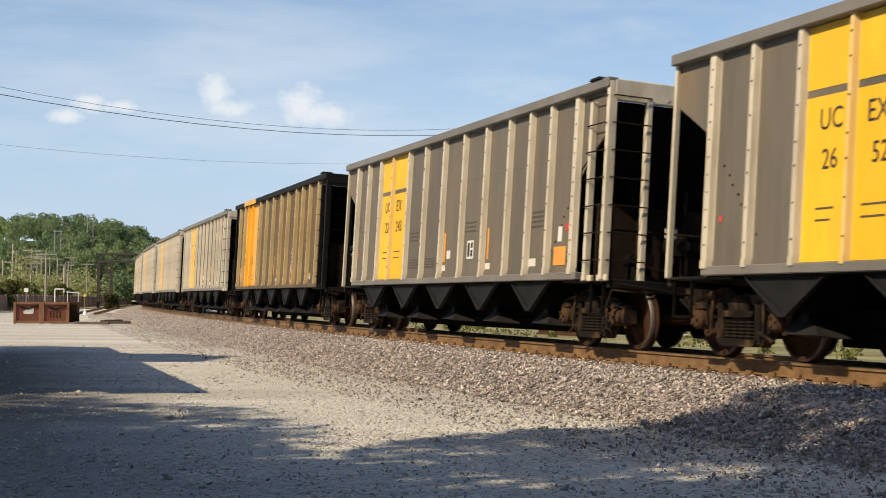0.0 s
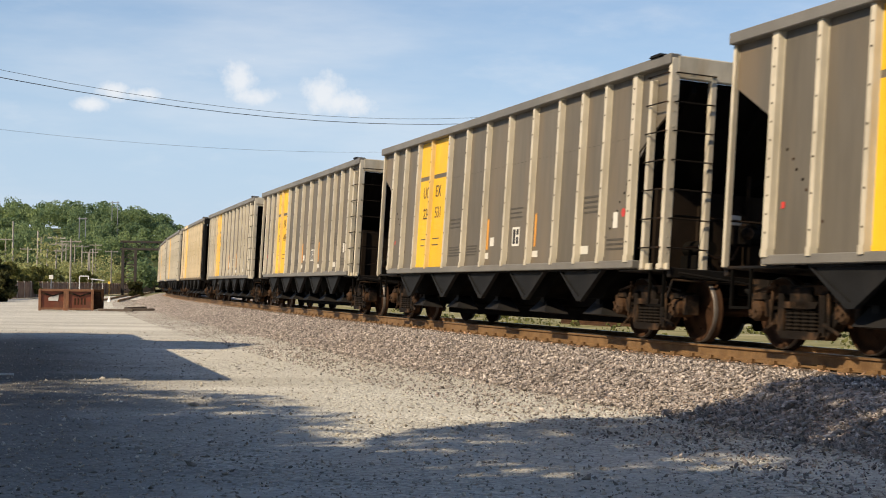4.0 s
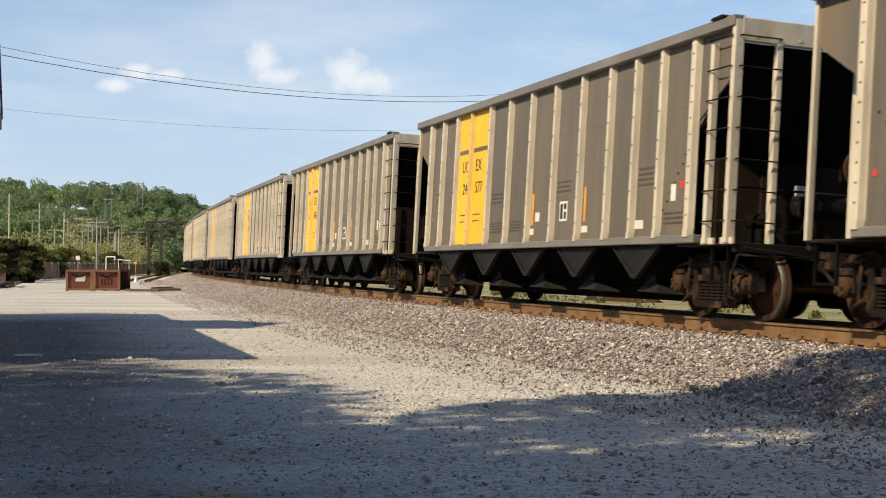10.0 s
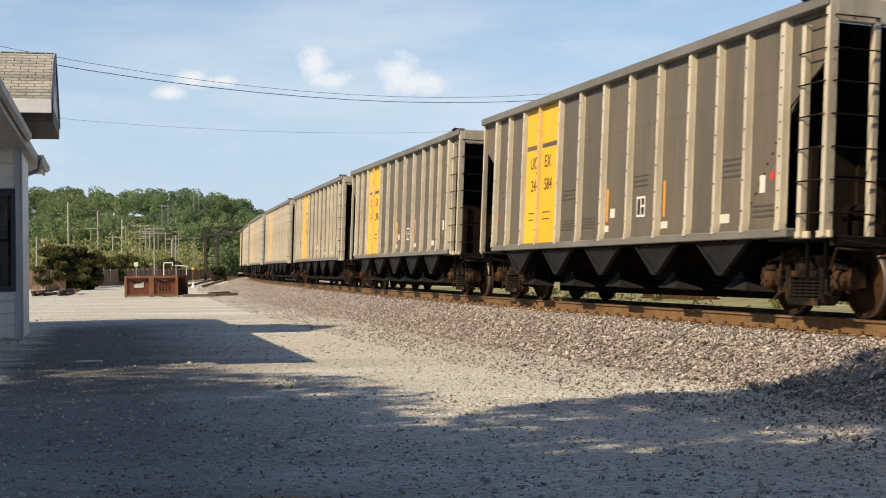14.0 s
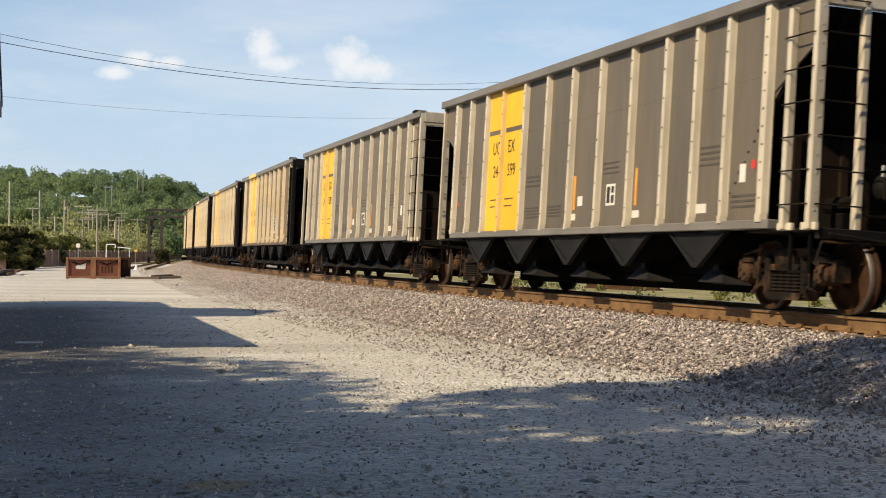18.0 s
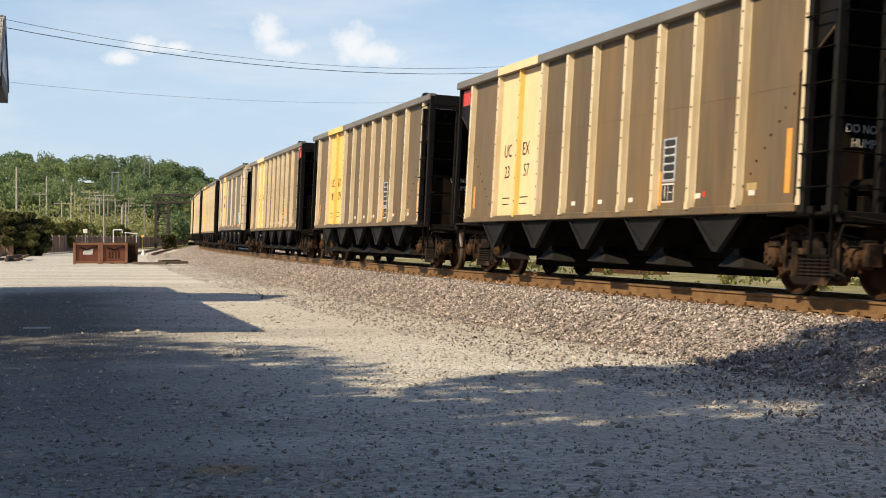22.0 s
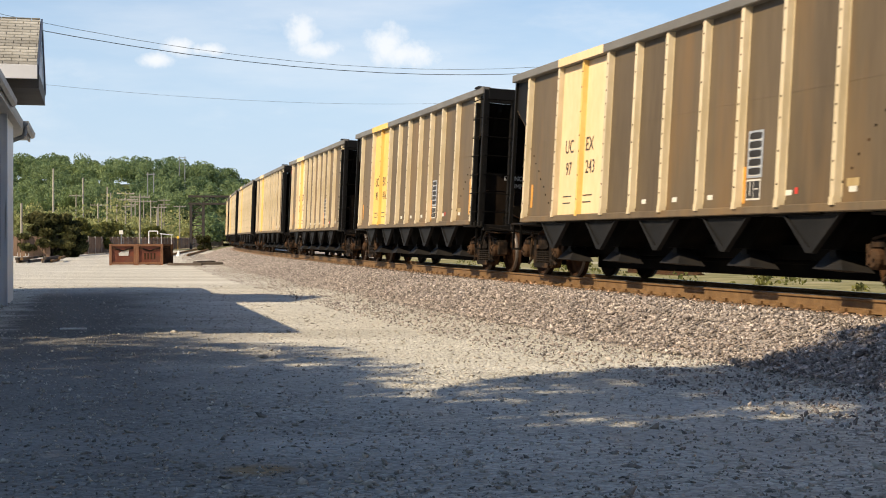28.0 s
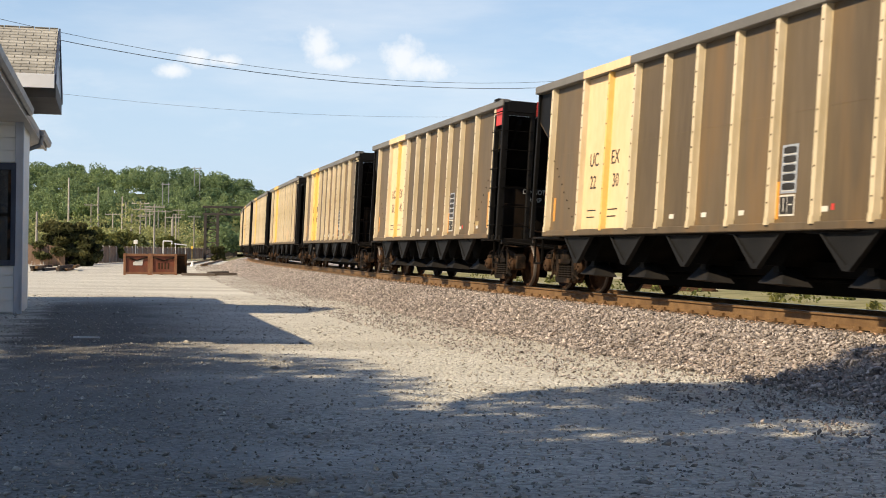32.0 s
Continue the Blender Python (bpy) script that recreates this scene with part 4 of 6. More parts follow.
def bolts(car, x0, z0, x1, z1):
    """The slanting row of bolts where the slope sheet meets the side, at both ends."""
    bm = bmesh.new()
    for sx in (-1, 1):
        for k in range(8):
            x, z = x0 + (x1 - x0) * k / 7 + 0.03 * (k % 2), z0 + (z1 - z0) * k / 7
            box(bm, sx * x - 0.015, sx * x + 0.015, YW - 0.009, YW + 0.002, z - 0.015, z + 0.015)
    part("bolt_row", bm, TRUCK, car)["kind"] = "stuff"


def car_grey():
    """Grey hopper car with a bright yellow number panel."""
    car = new("hopper_car")
    L, H, z0, zs = 7.30, 3.955, 0.96, 1.08
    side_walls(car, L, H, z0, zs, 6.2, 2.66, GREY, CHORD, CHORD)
    plain, riv = rib_mesh("rib", 0.125, 0.085, zs - 0.03, H - 0.15, RIBS), rib_mesh("rib", 0.17, 0.085, zs - 0.03, H - 0.15, RIBS, True)
    yel = rib_mesh("rib", 0.10, 0.08, zs - 0.03, H - 0.15, YRIB)
    for sy in (-1, 1):
        for x in RIBS_A:
            me = yel if x == RIBS_A[3] and sy < 0 else riv if abs(x) > 5.9 else plain
            part("rib", me, None, car).matrix_basis = pose(x, sy * (HALF_W - 0.10), 0, 0, 0, 0 if sy < 0 else 180)
    bm = bmesh.new()
    strip(bm, -4.36, -2.39, zs + 0.01, 2.97, YW)
    strip(bm, -4.36, -2.39, 3.06, H - 0.16, YW)
    part("yellow_panel", bm, YELLOW, car, "bright yellow painted number panel")
    bolts(car, 5.25, 1.45, 6.0, 2.35)
    end_works(car, L, z0, H, RIBS, 6.2, False)
    hoppers(car, (-4.66, -2.40, -0.13, 2.13, 4.40), 1.75, z0)
    centre_sill(car, L)
    bm = bmesh.new()   # stencilled data
    bars(bm, 4.40, 5.0, 2.12, 4, 0.03, 0.05)
    for x0, x1 in zip(RIBS_A[4:-1], RIBS_A[5:]):
        for k in range(5):
            strip(bm, x0 + 0.16 + k * 0.17, x0 + 0.22 + k * 0.17, 2.90, 2.908, YW)
    bars(bm, -2.15, -1.40, 2.05, 3, 0.03, 0.05)
    bars(bm, -2.15, -1.35, 1.48, 4, 0.025, 0.03)
    bars(bm, -1.08, -0.5, 1.48, 4, 0.025, 0.03)
    bars(bm, 1.2, 1.8, 2.1, 3, 0.025, 0.055)
    bars(bm, 5.3, 5.95, 1.42, 3, 0.03, 0.04)
    for x0, x1 in ((-4.10, -3.78), (-3.30, -2.85)):
        bars(bm, x0, x1, 1.70, 2, 0.022, 0.11, YW - 0.005)
    part("stencil", bm, FADED, car, "faded black stencilled data lines")["kind"] = "stuff"
    w, k, o, r = bmesh.new(), bmesh.new(), bmesh.new(), bmesh.new()
    decal(w, k, 1.52, 1.58)
    for x, z, a, b in ((0.32, 1.52, 0.10, 0.08), (0.05, 1.26, 0.11, 0.055), (2.45, 1.25, 0.12, 0.055), (4.48, 1.27, 0.15, 0.065), (5.56, 1.70, 0.075, 0.12)):
        strip(w, x - a, x + a, z - b, z + b, YW, 0.005)
    strip(o, 0.02, 0.12, 1.38, 1.95, YW, 0.005)
    strip(o, 2.38, 2.46, 1.38, 1.95, YW, 0.005)
    lathe(r, [(0.065, YW - 0.005), (0.065, YW)], 14, "y", (5.82, 0, 1.80))
    strip(r, -6.09, -6.02, 1.64, 1.72, YW, 0.005)
    part("decal", w, WHITE, car, "small white decals")["kind"] = "stuff"
    part("decal_field", k, INK, car)["kind"] = "stuff"
    part("reflector", o, TAPE, car, "worn orange reflective strips")["kind"] = "stuff"
    part("red_tag", r, REDP, car, "small red tags")["kind"] = "stuff"
    for x in (-TRUCK_X, TRUCK_X):
        add_truck(car, x)
    return car


def decal(bm_w, bm_k, x, z):
    """The framed inspection plate: white border with dark fields."""
    strip(bm_w, x - 0.17, x + 0.17, z - 0.17, z + 0.17, YW, 0.006)
    for x0, x1, z0, z1 in ((-0.13, -0.02, -0.13, 0.13), (0.03, 0.13, -0.13, -0.01), (0.03, 0.13, 0.03, 0.13)):
        strip(bm_k, x + x0, x + x1, z + z0, z + z1, YW, 0.009)


RIBS_O = (-6.20, -5.25, -4.54, -3.79, -2.40, -1.31, -0.22, 1.01, 2.04, 3.20, 4.04, 4.97, 6.05)


def car_brown(panel, rib_paint, ribs=RIBS_B, painted=(2,), p0=-4.48, p1=-2.37, sheet=BROWN, post=BRIBS, chord=CHORD):
    """Brown, rust-stained hopper car with black ends and a faded panel."""
    car = new("hopper_car")
    L, H, z0, zs = 7.12, 3.965, 0.96, 1.07
    side_walls(car, L, H, z0, zs, 6.16, 2.66, sheet, chord, sheet)
    plain, riv = rib_mesh("rib", 0.135, 0.095, zs - 0.03, H - 0.15, post), rib_mesh("rib", 0.135, 0.095, zs - 0.03, H - 0.15, post, True)
    yel = rib_mesh("rib", 0.11, 0.09, zs - 0.03, H - 0.15, rib_paint)
    for sy in (-1, 1):
        for i, x in enumerate(ribs):
            me = yel if i in painted and sy < 0 else riv if i % 2 else plain
            part("rib", me, None, car).matrix_basis = pose(x, sy * (HALF_W - 0.10), 0, 0, 0, 0 if sy < 0 else 180)
    bm = bmesh.new()
    strip(bm, p0, p1, zs + 0.01, H - 0.16, YW)
    part("yellow_panel", bm, panel, car, "faded yellow painted number panel")
    bm = bmesh.new()
    box(bm, p0, p1, -HALF_W - 0.036, -HALF_W - 0.03, H - 0.15, H - 0.002)
    part("chord_patch", bm, panel, car)
    for sx in (-1, 1):
        bm = bmesh.new()
        prism(bm, [(sx * 6.24, 2.72), (sx * 7.09, 3.30), (sx * 7.09, H - 0.16), (sx * 6.24, H - 0.16)], YW - 0.004, YW)
        part("end_patch", bm, BLACK, car, "black painted end of the side sheet")
    bolts(car, 4.95, 1.32, 6.05, 2.42)
    bm = bmesh.new()
    box(bm, -6.15, 6.15, YW - 0.0025, YW + 0.01, 2.52, 2.53)
    part("seam", bm, sheet, car)
    end_works(car, L, z0, H, BLACK, 6.16, True)
    hoppers(car, (-4.60, -2.40, -0.15, 2.05, 4.30), 1.42, z0)
    centre_sill(car, L)
    w, k, o, b = bmesh.new(), bmesh.new(), bmesh.new(), bmesh.new()
    for x0, x1 in ((p0 + 0.28, p0 + 0.68), (p0 + 1.23, p0 + 1.65)):
        bars(k, x0, x1, 1.42, 2, 0.02, 0.10, YW - 0.005)
    pl = bmesh.new()
    strip(pl, 2.62, 3.02, 1.46, 2.10, YW, 0.004)
    part("notice", pl, PLATE, car, "pale blue notice plate with dark fields")
    for i in range(5):
        z = 2.065 - i * 0.12
        strip(b, 2.66, 2.98, z - 0.075, z, YW, 0.007)
        strip(b, 2.71, 2.93, z - 0.085, z + 0.008, YW, 0.0065)
        strip(w, 2.66, 2.98, z - 0.098, z - 0.088, YW, 0.007)
    strip(w, 2.62, 3.00, 1.16, 1.44, YW, 0.004)
    strip(b, 2.64, 2.81, 1.185, 1.415, YW, 0.008)
    strip(b, 2.83, 2.98, 1.185, 1.415, YW, 0.008)
    strip(w, 2.72, 2.74, 1.22, 1.40, YW, 0.010)
    strip(w, 2.86, 2.95, 1.30, 1.315, YW, 0.010)
    for x in (-0.75, 0.35, 1.5, 3.65, 5.1):
        strip(w, x, x + 0.16, 1.195, 1.265, YW, 0.005)
    strip(o, 2.53, 2.60, 1.12, 1.62, YW, 0.005)
    strip(o, 5.96, 6.08, 1.20, 2.0, YW, 0.005)
    strip(o, -5.95, -5.85, 1.25, 1.7, YW, 0.005)
    strip(o, 0.02, 0.09, 1.35, 1.95, YW, 0.005)
    tan = bmesh.new()
    strip(tan, 5.05, 5.30, 1.26, 1.36, YW, 0.005)
    part("patch_plate", tan, OCHRE_RIB, car, "small tan patch plate")
    red = bmesh.new()
    strip(red, 3.88, 3.95, 1.21, 1.29, YW, 0.005)
    part("red_tag", red, REDP, car, "small red tag")
    part("decal_ground", k, INK, car)["kind"] = "stuff"
    part("decal", w, WHITE, car, "white reporting decal")["kind"] = "stuff"
    part("decal_field", b, INK, car)["kind"] = "stuff"
    part("reflector", o, TAPE, car, "orange reflective strips")["kind"] = "stuff"
    for x in (-TRUCK_X, TRUCK_X):
        add_truck(car, x)
    return car


def car_smooth():
    """Taller smooth-sided hopper car, thin ribs, yellow end and panel."""
    car = new("hopper_car")
    L, H, z0, zs = 6.90, 4.065, 1.05, 1.27
    side_walls(car, L, H, z0, zs, 6.1, 2.8, SMOOTH, SMOOTH, SMOOTH)
    bm = bmesh.new()
    prism(bm, [(-6.18, 2.90), (-6.84, 3.40), (-6.84, H - 0.16), (-6.18, H - 0.16)], YW - 0.005, YW)
    part("end_patch", bm, PALE, car, "yellow painted rear corner of the side")
    for sy in (-1, 1):
        bm = bmesh.new()
        box(bm, -6.3, 6.2, sy * (HALF_W - 0.10), sy * (HALF_W - 0.05), H - 0.42, H - 0.14, 0.004)
        part("upper_band", bm, SMOOTH, car, "smooth lighter grey upper band")
    thin = rib_mesh("rib", 0.06, 0.06, zs - 0.03, H - 0.42, BRIBS)
    wide = rib_mesh("rib", 0.30, 0.09, zs - 0.2, H - 0.15, BRIBS, True)
    for sy in (-1, 1):
        for x in (-5.95, -4.55, -3.1, -2.1, 0.1, 2.3, 4.75):
            part("rib", thin, None, car).matrix_basis = pose(x, sy * (HALF_W - 0.10), 0, 0, 0, 0 if sy < 0 else 180)
        part("rib", wide, None, car).matrix_basis = pose(6.25, sy * (HALF_W - 0.10), 0, 0, 0, 0 if sy < 0 else 180)
    bm = bmesh.new()
    strip(bm, -4.52, -3.13, zs + 0.01, H - 0.42, YW)
    box(bm, -4.52, -3.13, -HALF_W + 0.046, -HALF_W + 0.05, H - 0.42, H - 0.145)
    part("yellow_panel", bm, PALE, car, "yellow painted number panel")
    end_works(car, L, z0, H, BRIBS, 6.0, True)
    hoppers(car, (-4.5, -2.3, -0.1, 2.1, 4.3), 1.85, z0, 0.64)
    centre_sill(car, L)
    w, k, o, b = bmesh.new(), bmesh.new(), bmesh.new(), bmesh.new()
    for i in range(5):
        strip(k, 0.36, 0.70, 2.02 - i * 0.115, 2.09 - i * 0.115, YW, 0.007)
        strip(b, 3.68, 4.18, 1.82 - i * 0.085, 1.85 - i * 0.085, YW, 0.008)
    pl = bmesh.new()
    strip(pl, 0.33, 0.73, 1.50, 2.12, YW, 0.004)
    part("notice_plate", pl, PLATE, car, "pale blue notice plate with dark fields")
    decal(w, k, 1.22, 1.56)
    strip(o, 4.25, 5.2, 1.19, 1.31, -HALF_W + 0.02, 0.004)
    for x in (-5.75, -3.25, -0.8, 1.5):
        strip(o, x, x + 0.45, 1.19, 1.31, -HALF_W + 0.02, 0.004)
    strip(w, 6.0 - 0.35, 6.0 - 0.12, 1.50, 1.75, YW, 0.005)
    bm = bmesh.new()
    strip(bm, 3.62, 4.24, 1.40, 1.91, YW, 0.004)
    part("blue_notice", bm, BLUE, car, "blue notice with white lines")
    tags, lines_ = bmesh.new(), bmesh.new()
    for x in (-4.5, -2.3, -0.1, 2.1, 4.3):
        box(tags, x - 0.13, x + 0.13, -1.524, -1.516, 0.91, 1.00)
        box(lines_, x - 0.22, x + 0.22, -1.524, -1.516, 0.862, 0.882)
    part("hopper_tag", tags, OCHRE_RIB, car, "tan tags on the hopper plates")["kind"] = "stuff"
    part("hopper_line", lines_, WHITE, car)["kind"] = "stuff"
    for nm, q, mt in (("decal", w, WHITE), ("decal_field", k, INK), ("notice_lines", b, WHITE), ("reflector", o, TAPE)):
        part(nm, q, mt, car)["kind"] = "stuff"
    for x in (-TRUCK_X, TRUCK_X):
        add_truck(car, x)
    return car


def lettering(car, lines, mat=INK, end_x=None):
    """Words of (text, centre, base z, cap height) on the camera-side wall, or facing forward at end_x."""
    verts, faces = [], []
    for text, x, z, size in lines:
        cu = bpy.data.curves.new("lettering", "FONT")
        cu.body, cu.size, cu.align_x, cu.extrude = text, size * 1.40, "CENTER", 0.002
        cu.resolution_u = 3
        ob = bpy.data.objects.new("lettering", cu)
        me = ob.to_mesh()
        k = len(verts)
        for v in me.vertices:
            if end_x is None:
                verts.append((x + v.co.x * 0.86, YW - 0.007 - v.co.z, z + v.co.y))
            else:
                verts.append((end_x + v.co.z, x + v.co.x * 0.86, z + v.co.y))
        faces += [tuple(k + i for i in pl.vertices) for pl in me.polygons]
        ob.to_mesh_clear()
        bpy.data.objects.remove(ob)
        bpy.data.curves.remove(cu)
    part("lettering", fast_mesh("lettering", verts, faces, mat), mat, car, "black painted reporting marks" if end_x is None else "white warning words on the end plate")["kind"] = "stuff"


# number halves to either side of the panel's middle rib; type; position from the leader along the train
CARS = [
    (-2, "A", "24", "517"), (-1, "A", "26", "52"), (0, "A", "22", "243"), (1, "O", "94", "163"), (2, "A", "21", "652"), (3, "A", "26", "277"),
    (4, "A", "22", "531"), (5, "A", "22", "449"), (6, "A", "22", "599"), (7, "C", "22", "24"), (8, "A", "24", "573"), (9, "A", "24", "576"),
    (10, "A", "24", "577"), (11, "A", "24", "545"), (12, "A", "24", "551"), (13, "A", "24", "548"), (14, "A", "24", "584"), (15, "A", "24", "590"),
    (16, "A", "24", "578"), (17, "A", "24", "600"), (18, "A", "24", "599"), (19, "A", "24", "581"), (20, "B", "98", "324"), (21, "B", "98", "463"),
    (22, "K", "23", "57"), (23, "B", "98", "279"), (24, "F", "24", "28"), (25, "S", "99", "002"), (26, "B", "98", "310"), (27, "B", "98", "322"),
    (28, "C", "97", "243"), (29, "B", "98", "416"), (30, "K", "24", "77"), (31, "K", "23", "55"), (32, "C", "22", "30"), (33, "F", "23", "41"),
    (34, "B", "98", "471"), (35, "B", "98", "295"), (36, "B", "97", "310"), (37, "B", "98", "366"), (38, "B", "98", "402"),
]
PITCH_A, PITCH_B = 16.2, 16.07
DELTA = {-1: -0.08, 0: 0.04, 1: 0.15, 2: 0.07, 4: -0.17, 5: 0.18, 6: 0.12, 7: 0.2, 8: -0.08, 9: -0.37, 10: -0.33, 11: 0.05, 12: -0.05, 15: 0.15, 16: 0.04, 17: -0.1, 18: 0.04, 19: -0.03, 20: 0.14, 22: -0.12, 23: -0.04, 24: 0.12, 27: 0.04, 28: 0.08, 29: 0.08, 30: 0.05, 31: -0.1, 32: -0.25, 33: -0.08, 34: 0.23}
START, SPEED = 28.7, 16.42
# small lags of the train against an even speed, in metres
LAG = [(0.0, 0.42), (1.0, -0.06), (2.0, 0.30), (3.0, 0.59), (3.5, 0.52), (5.5, 0.46), (6.0, 0.65), (7.0, 0.22), (8.0, 0.95), (9.0, 1.12), (10.0, 1.06), (11.0, 0.86), (12.0, 0.79), (13.0, 0.79), (14.0, 0.66), (17.0, 0.73), (18.0, 0.57), (19.0, 0.85), (20.0, 1.46), (21.0, 1.12), (22.0, 1.47), (23.0, 1.99), (24.0, 1.56), (25.0, 1.72), (28.0, 1.91), (29.0, 2.55), (30.0, 2.15), (31.0, 2.49), (32.0, 3.15)]
TRAIN = {}


def along(n, t):
    """Distance along the track of car n's middle at t seconds."""
    return 1.001 * (START - SPEED * t + float(np.interp(t, [a for a, b in LAG], [b for a, b in LAG])) + OFFSET[n]) + 0.10


OFFSET = {}
_types = {c[0]: PITCH_A if c[1] == "A" else PITCH_B for c in CARS}
_o = 0.0
for _n in range(0, 39):
    if _n:
        _o += (_types[_n] + _types[_n - 1]) / 2
    OFFSET[_n] = _o
OFFSET[-1], OFFSET[-2] = -PITCH_A, -2 * PITCH_A
for _n, _d in DELTA.items():
    OFFSET[_n] += _d


def car_pose(n, t):
    s = along(n, t)
    a, b = track(s - TRUCK_X), track(s + TRUCK_X)
    m, h = (a + b) / 2, math.degrees(math.atan2(a[1] - b[1], a[0] - b[0]))
    return pose(m[0], m[1], RAIL_Z, -float(bank(s)), 0, h)


def scrawl(car, mat, x, z, w, h, seed, label):
    """Loose looping strokes of paint, no letters."""
    rng = np.random.default_rng(seed)
    bm = bmesh.new()
    for k in range(12):
        cx, cz = x + w * (k % 3 + 0.5) / 3 + rng.uniform(-0.04, 0.04), z + h * (k // 3 + 0.5) / 4
        r, a0 = rng.uniform(0.06, 0.11), rng.uniform(0, 6.28)
        pts = [(cx + r * math.cos(a0 + 0.6 * i), YW - 0.004, cz + 0.9 * r * math.sin(a0 + 0.6 * i)) for i in range(rng.integers(4, 9))]
        for a, b in zip(pts, pts[1:]):
            rod(bm, a, b, 0.019, 4)
    part("scrawl", bm, mat, car, label)["kind"] = "stuff"


def build_train():
    masters = {"A": car_grey(), "B": car_brown(PALE, PALE), "O": car_brown(ORANGE, ORANGE_RIB, RIBS_O, (2, 3), -5.18, -3.05, RUST_BROWN, OCHRE_RIB, BLACK), "S": car_smooth()}
    masters["C"] = masters["K"] = masters["F"] = car_brown(CREAM, CREAM_RIB)
    taken = set()
    for n, kind, left, right in CARS:
        base = masters[kind]
        key = base.name
        if key in taken:
            car = copy_thing(base, Matrix())
        else:
            car = base
            taken.add(key)
        TRAIN[n] = car
        car["pending"] = 1
    for n, kind, left, right in CARS:
        car = TRAIN[n]
        del car["pending"]
        if kind == "A":
            lettering(car, [("UC", -3.88, 2.58, 0.25), ("EX", -3.08, 2.58, 0.25), (left, -3.88, 2.13, 0.24), (right, -3.02, 2.13, 0.24)])
            lab = f"weathered grey hopper car, cream ribs, yellow panel marked {left} {right}"
        elif kind == "S":
            lettering(car, [("UCEX", -3.98, 2.72, 0.22), (left + right, -3.93, 2.28, 0.22)])
            lab = "smooth grey hopper car with thin ribs and yellow number panel"
        else:
            q = -1.06 if kind == "O" else 0.0
            lettering(car, [("UC", -4.0 + q, 2.20, 0.25), ("EX", -3.05 + 0.8 * q, 2.20, 0.25), (left, -4.0 + q, 1.80, 0.24), (right, -2.98 + 0.8 * q, 1.80, 0.24)])
            lab = f"brown hopper car, black ends, faded yellow panel marked {left} {right}"
            lettering(car, [("DO NOT", -0.45, 2.02, 0.11), ("HUMP", -0.45, 1.84, 0.11)], WHITE, 7.06 - 1.03)
            if kind == "O":
                lab = "brown hopper car with black ends and orange-yellow panel"
            if kind == "F":
                bm = bmesh.new()
                box(bm, 7.125, 7.14, -0.86, 0.86, 3.64, 3.96)
                part("end_sign", bm, REDP, car, "red painted end panel")
                bm = bmesh.new()
                strip(bm, 6.52, 7.0, 3.42, 3.80, -HALF_W + 0.02)
                part("side_sign", bm, REDP, car, "red painted corner panel")
            if kind == "K":
                bm = bmesh.new()
                strip(bm, -6.95, -6.48, 3.45, 3.77, YW - 0.005)
                part("side_sign", bm, REDP, car, "red painted corner panel")
        if n == 31:
            scrawl(car, INK, 1.30, 1.20, 0.68, 0.52, 5, "dark scribbled paint on the side sheet")
        if n == 25:
            scrawl(car, WHITE, -6.0, 1.45, 0.55, 0.55, 8, "white scribbled paint on the side sheet")
        if n in (-1, 0, 3):
            bm = bmesh.new()
            strip(bm, 5.36, 5.82, 1.20, 1.50, YW - 0.006)
            part("reflector", bm, TAPE, car, "orange reflective square")
        tagged(car, lab, "hopper car", "cars of the train")


build_train()

# ---- surroundings: materials ----
LEAF = leafy("tree_leaves", (0.030, 0.060, 0.014), (0.075, 0.125, 0.030), 0.25, 2.0, 0.4)
# distant wood: green paled in the colour itself to stand in for haze
LEAF_FAR = leafy("hazed_wood_leaves", (0.115, 0.180, 0.095), (0.300, 0.375, 0.165), 0.07, 0.5, 0.3)
LEAF_PALE = leafy("pale_shrub_leaves", (0.22, 0.26, 0.10), (0.46, 0.44, 0.20), 0.12, 1.0, 0.35)
LEAF_DARK = leafy("dark_juniper_leaves", (0.034, 0.044, 0.018), (0.155, 0.145, 0.052), 0.6, 3.0, 0.4)
LEAF_OLIVE = leafy("olive_bush_leaves", (0.10, 0.12, 0.035), (0.22, 0.21, 0.065), 0.3, 2.0, 0.4)
WOODFLOOR = surf("wood_floor_scrub", (0.06, 0.09, 0.035), (0.15, 0.16, 0.07), 0.2, 0.95, bump=0.5, fine=3, spec=0.1)
BARK = surf("bark", (0.07, 0.055, 0.04), (0.14, 0.115, 0.09), 3, 0.9, bump=0.4)
POLE = surf("grey_pole_wood", (0.30, 0.27, 0.22), (0.46, 0.42, 0.35), 2, 0.9, bump=0.2, vary=0.25)
STEEL = surf("dark_structural_steel", (0.030, 0.024, 0.020), (0.062, 0.048, 0.038), 2, 0.7, bump=0.1)
GALV = surf("galvanised_steel", (0.22, 0.23, 0.24), (0.32, 0.33, 0.34), 2, 0.5, metal=0.5, bump=0.03)
FENCE = surf("weathered_fence_slats", (0.15, 0.092, 0.060), (0.27, 0.175, 0.115), 1.0, 0.9, bump=0.2, vary=0.3)
CRATE = surf("red_brown_crate_paint", (0.11, 0.028, 0.012), (0.19, 0.052, 0.023), 1.5, 0.7, bump=0.15, c=(0.10, 0.05, 0.03), cscale=1.2, vary=0.1)
CRATE_EDGE = surf("brown_crate_frame", (0.16, 0.068, 0.030), (0.26, 0.120, 0.058), 2.0, 0.7, bump=0.15)
SIDING = surf("white_lap_siding", (0.78, 0.79, 0.75), (0.86, 0.87, 0.83), 1.0, 0.6, bump=0.04, c=(0.66, 0.64, 0.56), cscale=0.6, cmin=0.6, cmax=0.8)
